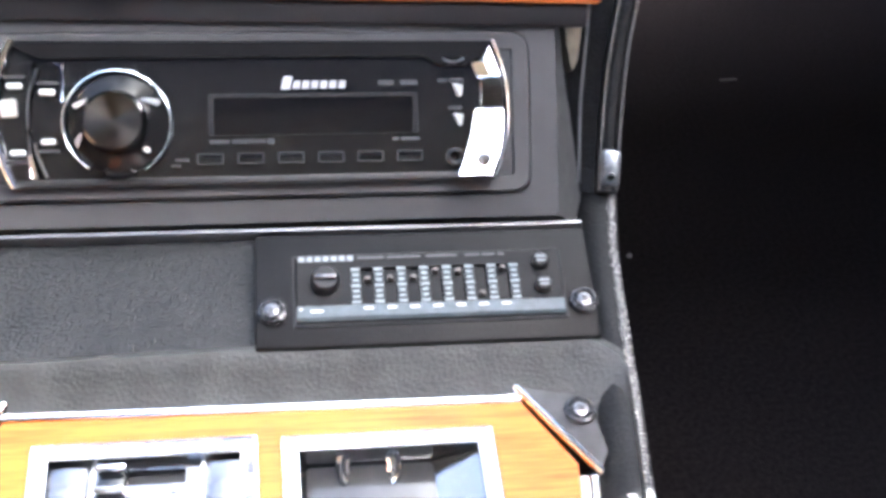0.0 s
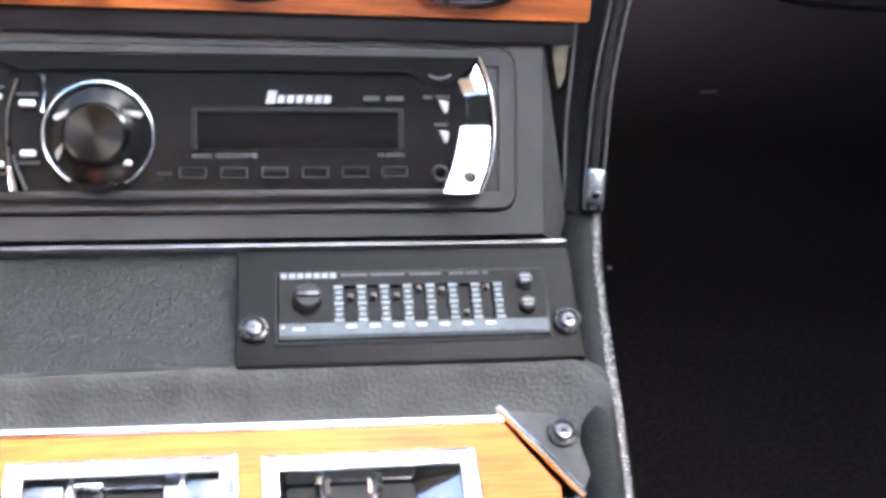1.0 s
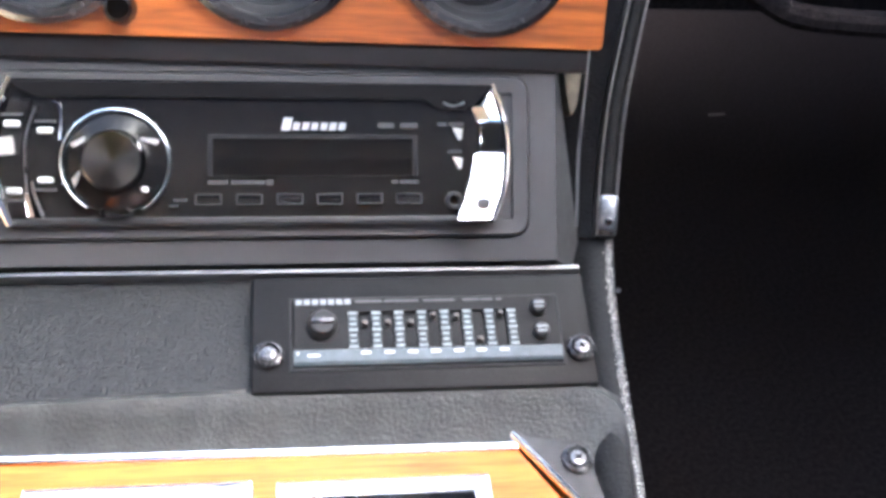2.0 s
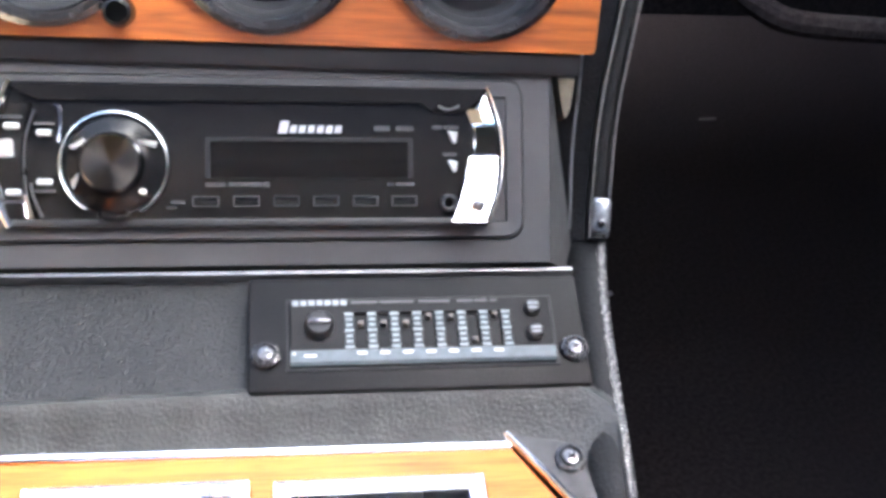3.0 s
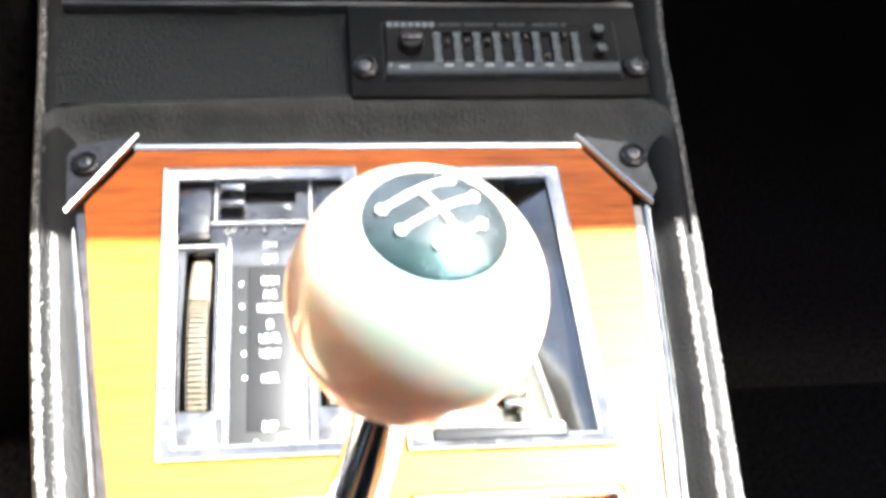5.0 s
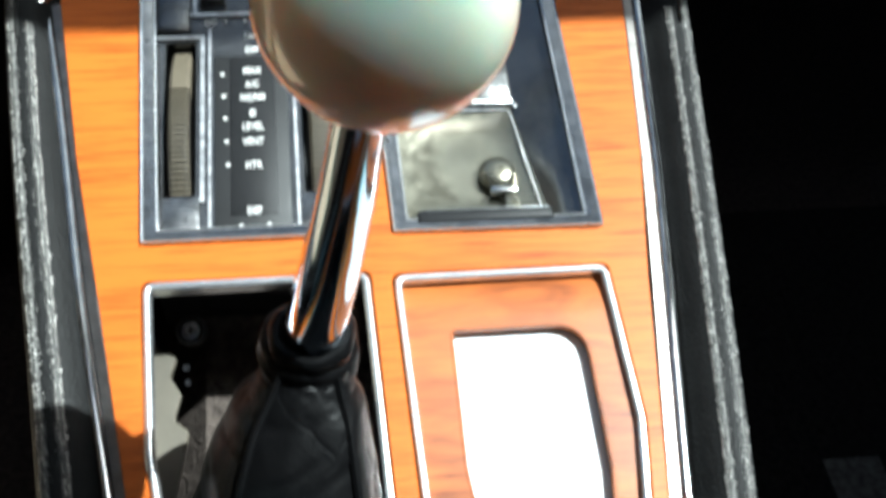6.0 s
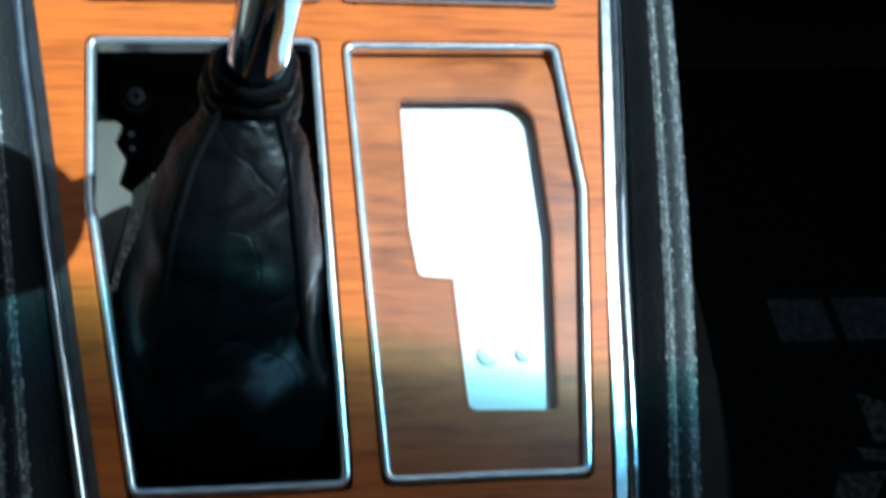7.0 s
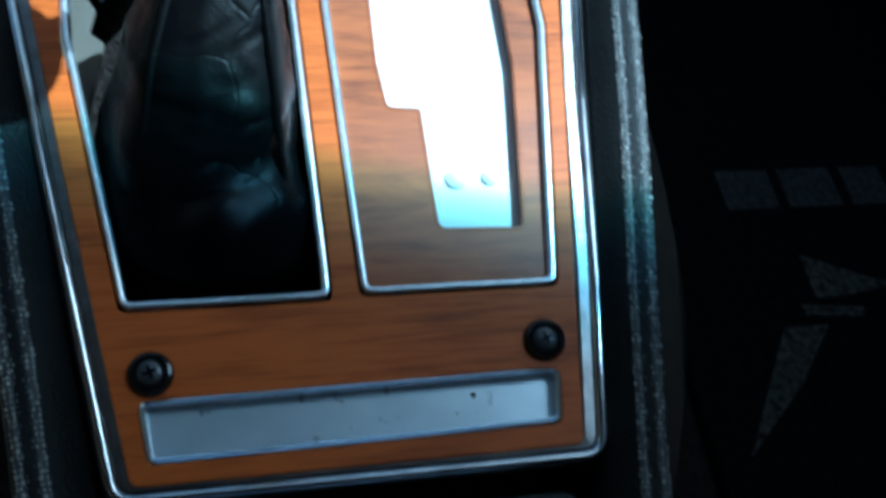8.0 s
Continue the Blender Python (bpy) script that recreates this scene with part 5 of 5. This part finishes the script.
bar_parts("logo_bar", [(0.0009, 0.0040, 0.0124, 0.0168)] + [(0.0047 + 0.00312 * k, 0.0071 + 0.00312 * k, 0.0126, 0.0152) for k in range(6)], -0.0006, 0.0002, SILVER, rad, 0.22, 0.0140)
bar_parts("caption_bar", [(0.0340, 0.0395, 0.0135, 0.0152), (0.0418, 0.0478, 0.0135, 0.0152), (0.0548, 0.0580, 0.0143, 0.0155), (0.0590, 0.0640, 0.0143, 0.0155), (0.0585, 0.0632, 0.0048, 0.0059), (-0.0358, -0.0312, -0.0118, -0.0108), (-0.0372, -0.0340, -0.0136, -0.0128)], -0.0006, 0.0002, GREY_PRINT, rad)
bar_parts("caption_bar", [(-0.0242, -0.0175, -0.0060, -0.0046), (-0.0165, -0.0050, -0.0060, -0.0046), (-0.0046, -0.0022, -0.0063, -0.0043), (0.0386, 0.0408, -0.0058, -0.0046), (0.0416, 0.0480, -0.0058, -0.0046)], -0.0006, 0.0002, GREY_PRINT, rad)
for y in (0.0117, 0.0014):
    part("arrow_key", plate([(0.0600, y + 0.0020), (0.0636, y + 0.0014), (0.0630, y - 0.0024), (0.0618, y - 0.0024)], [], -0.0004, 0.0012, 0.0003), KEY_GREY, rad)

# ---- dash veneer with gauges ----
FASCIA = RADIO @ pose(0.0, 0.0430, 0.0015, 12, 0, -0.9)
fas = thing("dash_veneer", FASCIA, "orange veneer dash strip above the radio", "dash trim")
GAUGES = [(-0.0770, 0.0355, 0.0315), (-0.0035, 0.0355, 0.0315), (0.0700, 0.0355, 0.0315)]
circles = [[(x + (r - 0.001) * math.cos(2 * math.pi * i / 48), y + (r - 0.001) * math.sin(2 * math.pi * i / 48)) for i in range(48)] for x, y, r in GAUGES]
part("veneer", plate(rounded([(-0.20, 0.0), (0.1140, 0.0), (0.1180, 0.080), (-0.20, 0.080)], [0, 0.002, 0.004, 0], 3), circles, -0.005, 0.0, 0.0017), WOOD_DASH, fas, smooth=0)
part("under_edge", box(-0.20, 0.1100, -0.0085, 0.0002, -0.020, -0.0020, 0.0015), PLASTIC, fas, "black edge under the veneer")
for x, y, r in GAUGES:
    g = thing("gauge", FASCIA @ pose(x, y, 0), "round black dashboard gauge with a ribbed bezel", "gauge", "dashboard gauges")
    part("bezel", lathe([(r - 0.002, -0.004), (r + 0.0012, -0.0010), (r + 0.0010, 0.0030), (r - 0.0010, 0.0045), (r - 0.0035, 0.0040), (r - 0.0045, 0.0010)], 56), GAUGE_RIM, g)
    part("cup", lathe([(r - 0.0045, 0.0010), (r - 0.0055, -0.0040), (r - 0.0075, -0.0060), (r - 0.0085, -0.0120), (r - 0.0100, -0.0140)], 56), PLASTIC_GREY, g)
    part("dial", lathe([(r - 0.0092, -0.0140), (0, -0.0140)], 56), GAUGE_GLASS, g)
part("reset_knob", lathe([(0, 0), (0.0052, 0), (0.0054, 0.004), (0.0046, 0.0085), (0.0036, 0.0092), (0.0030, 0.0050), (0, 0.0050)], 26), KNOB_BLACK, fas, "small black reset knob", m=pose(-0.0515, 0.0090, 0.0))

# ---- upper console cheek beside the radio ----
cheek = thing("console_cheek", BASE, "black vinyl console cheek with a stitched welt", "console trim")
welt = smooth_line([(0.1200, 0.2180, 0.004), (0.1217, 0.2320, 0.0130), (0.1253, 0.2560, 0.0330), (0.1320, 0.2800, 0.0550), (0.1400, 0.3050, 0.0800), (0.1500, 0.3350, 0.110)], 5)
part("welt", tube(welt, 0.0042, 12), CHEEK_BLACK, cheek, "rolled vinyl welt")
b = loft([[p + Vector((-0.002, -0.001, 0)), p + Vector((0.004, 0.004, -0.003)), p + Vector((0.003, 0.03, -0.05)), p + Vector((-0.004, 0.06, -0.10)), p + Vector((-0.030, 0.05, -0.06)), p + Vector((-0.024, 0.010, -0.006))] for p in welt])
part("skin", b, CHEEK_BLACK, cheek)
for off in (-0.0035, 0.0035):
    part("stitching", tube([p + Vector((off, -0.0015, 0.0035)) for p in welt], 0.0006, 5), VINYL_WELT, cheek)
b = tube(smooth_line([(0.1100, 0.2220, 0.006), (0.1103, 0.2300, 0.0136), (0.1111, 0.2437, 0.0250), (0.1138, 0.2616, 0.0401), (0.1170, 0.2850, 0.0620)], 4), 0.0006, 6)
part("bright_edge", b, LIP_METAL, cheek, "bright metal edge")
clipm = thing("welt_clip", BASE @ pose(0.1215, 0.2245, 0.012, 35, 0, -8), "small bright metal clip on the welt end", "clip")
part("shell", box(-0.0038, 0.0038, -0.0075, 0.0060, -0.004, 0.0022, 0.0016, 3), WELT_METAL, clipm)
part("rivet", moved(lathe([(0, 0), (0.0016, 0), (0.0014, 0.0012), (0, 0.0016)], 14), pose(0, -0.0042, 0.0020)), GLOSS, clipm)
foam = thing("foam_filler", RADIO @ pose(0.1130, 0.0290, -0.020), "tan foam showing in the gap beside the radio", "foam")
part("strip", plate(rounded([(-0.0046, -0.0092), (-0.0024, -0.0040), (0.0000, 0.0125), (-0.0080, 0.0125), (-0.0066, 0.0010)], 0.0012, 3), [], -0.010, 0.0, 0.0012), TAN_FOAM, foam)

# litter on the footwell carpet
scuff = thing("paper_scrap", pose(0.433, 0.810, 0.001, 0, 0, 12), "small pale scrap lying on the black carpet", "litter")
part("sheet", plate(rounded([(-0.010, -0.002), (0.009, -0.003), (0.011, 0.001), (-0.008, 0.003)], 0.001, 2), [], 0.0, 0.0006), GREY_PAINT, scuff)
crumb = solid("crumb", moved(lathe([(0, 0), (0.0020, 0.0004), (0.0022, 0.0016), (0.0010, 0.0028), (0, 0.0030)], 12), pose(0.2545, 0.522, 0.0)), KEY_GREY, WORLD, "tiny pale crumb on the black carpet", "litter")

# ---- passenger floor mat ----
mat_ob = thing("floor_mat", pose(0, 0, 0.0005), "black carpet floor mat with dim grey printed bars", "floor mat")
part("carpet", plate(rounded([(0.165, -0.45), (0.62, -0.45), (0.62, 0.215), (0.176, 0.215)], 0.04, 6), [], 0.0, 0.007, 0.002), MAT_BLACK, mat_ob)
for x0, x1 in ((0.219, 0.248), (0.2535, 0.2835), (0.2895, 0.312)):
    part("letter_bar", moved(bars([(x0, x1, 0.020, 0.045)], 0.0068, 0.0076), pose(0, 0, 0, 0, 0, -0.6)), MAT_PRINT, mat_ob, "grey woven bar")
for poly in ([(0.246, -0.006), (0.288, -0.026), (0.262, -0.031), (0.245, -0.031)], [(0.236, -0.034), (0.268, -0.038), (0.266, -0.043), (0.236, -0.040)], [(0.223, -0.046), (0.246, -0.046), (0.221, -0.076), (0.185, -0.108)]):
    part("patch", plate([(x + 0.0015, y - 0.0065) for x, y in poly[::-1]], [], 0.0068, 0.0077, 0.0), MAT_SPECK, mat_ob, "speckled grey pile patch")
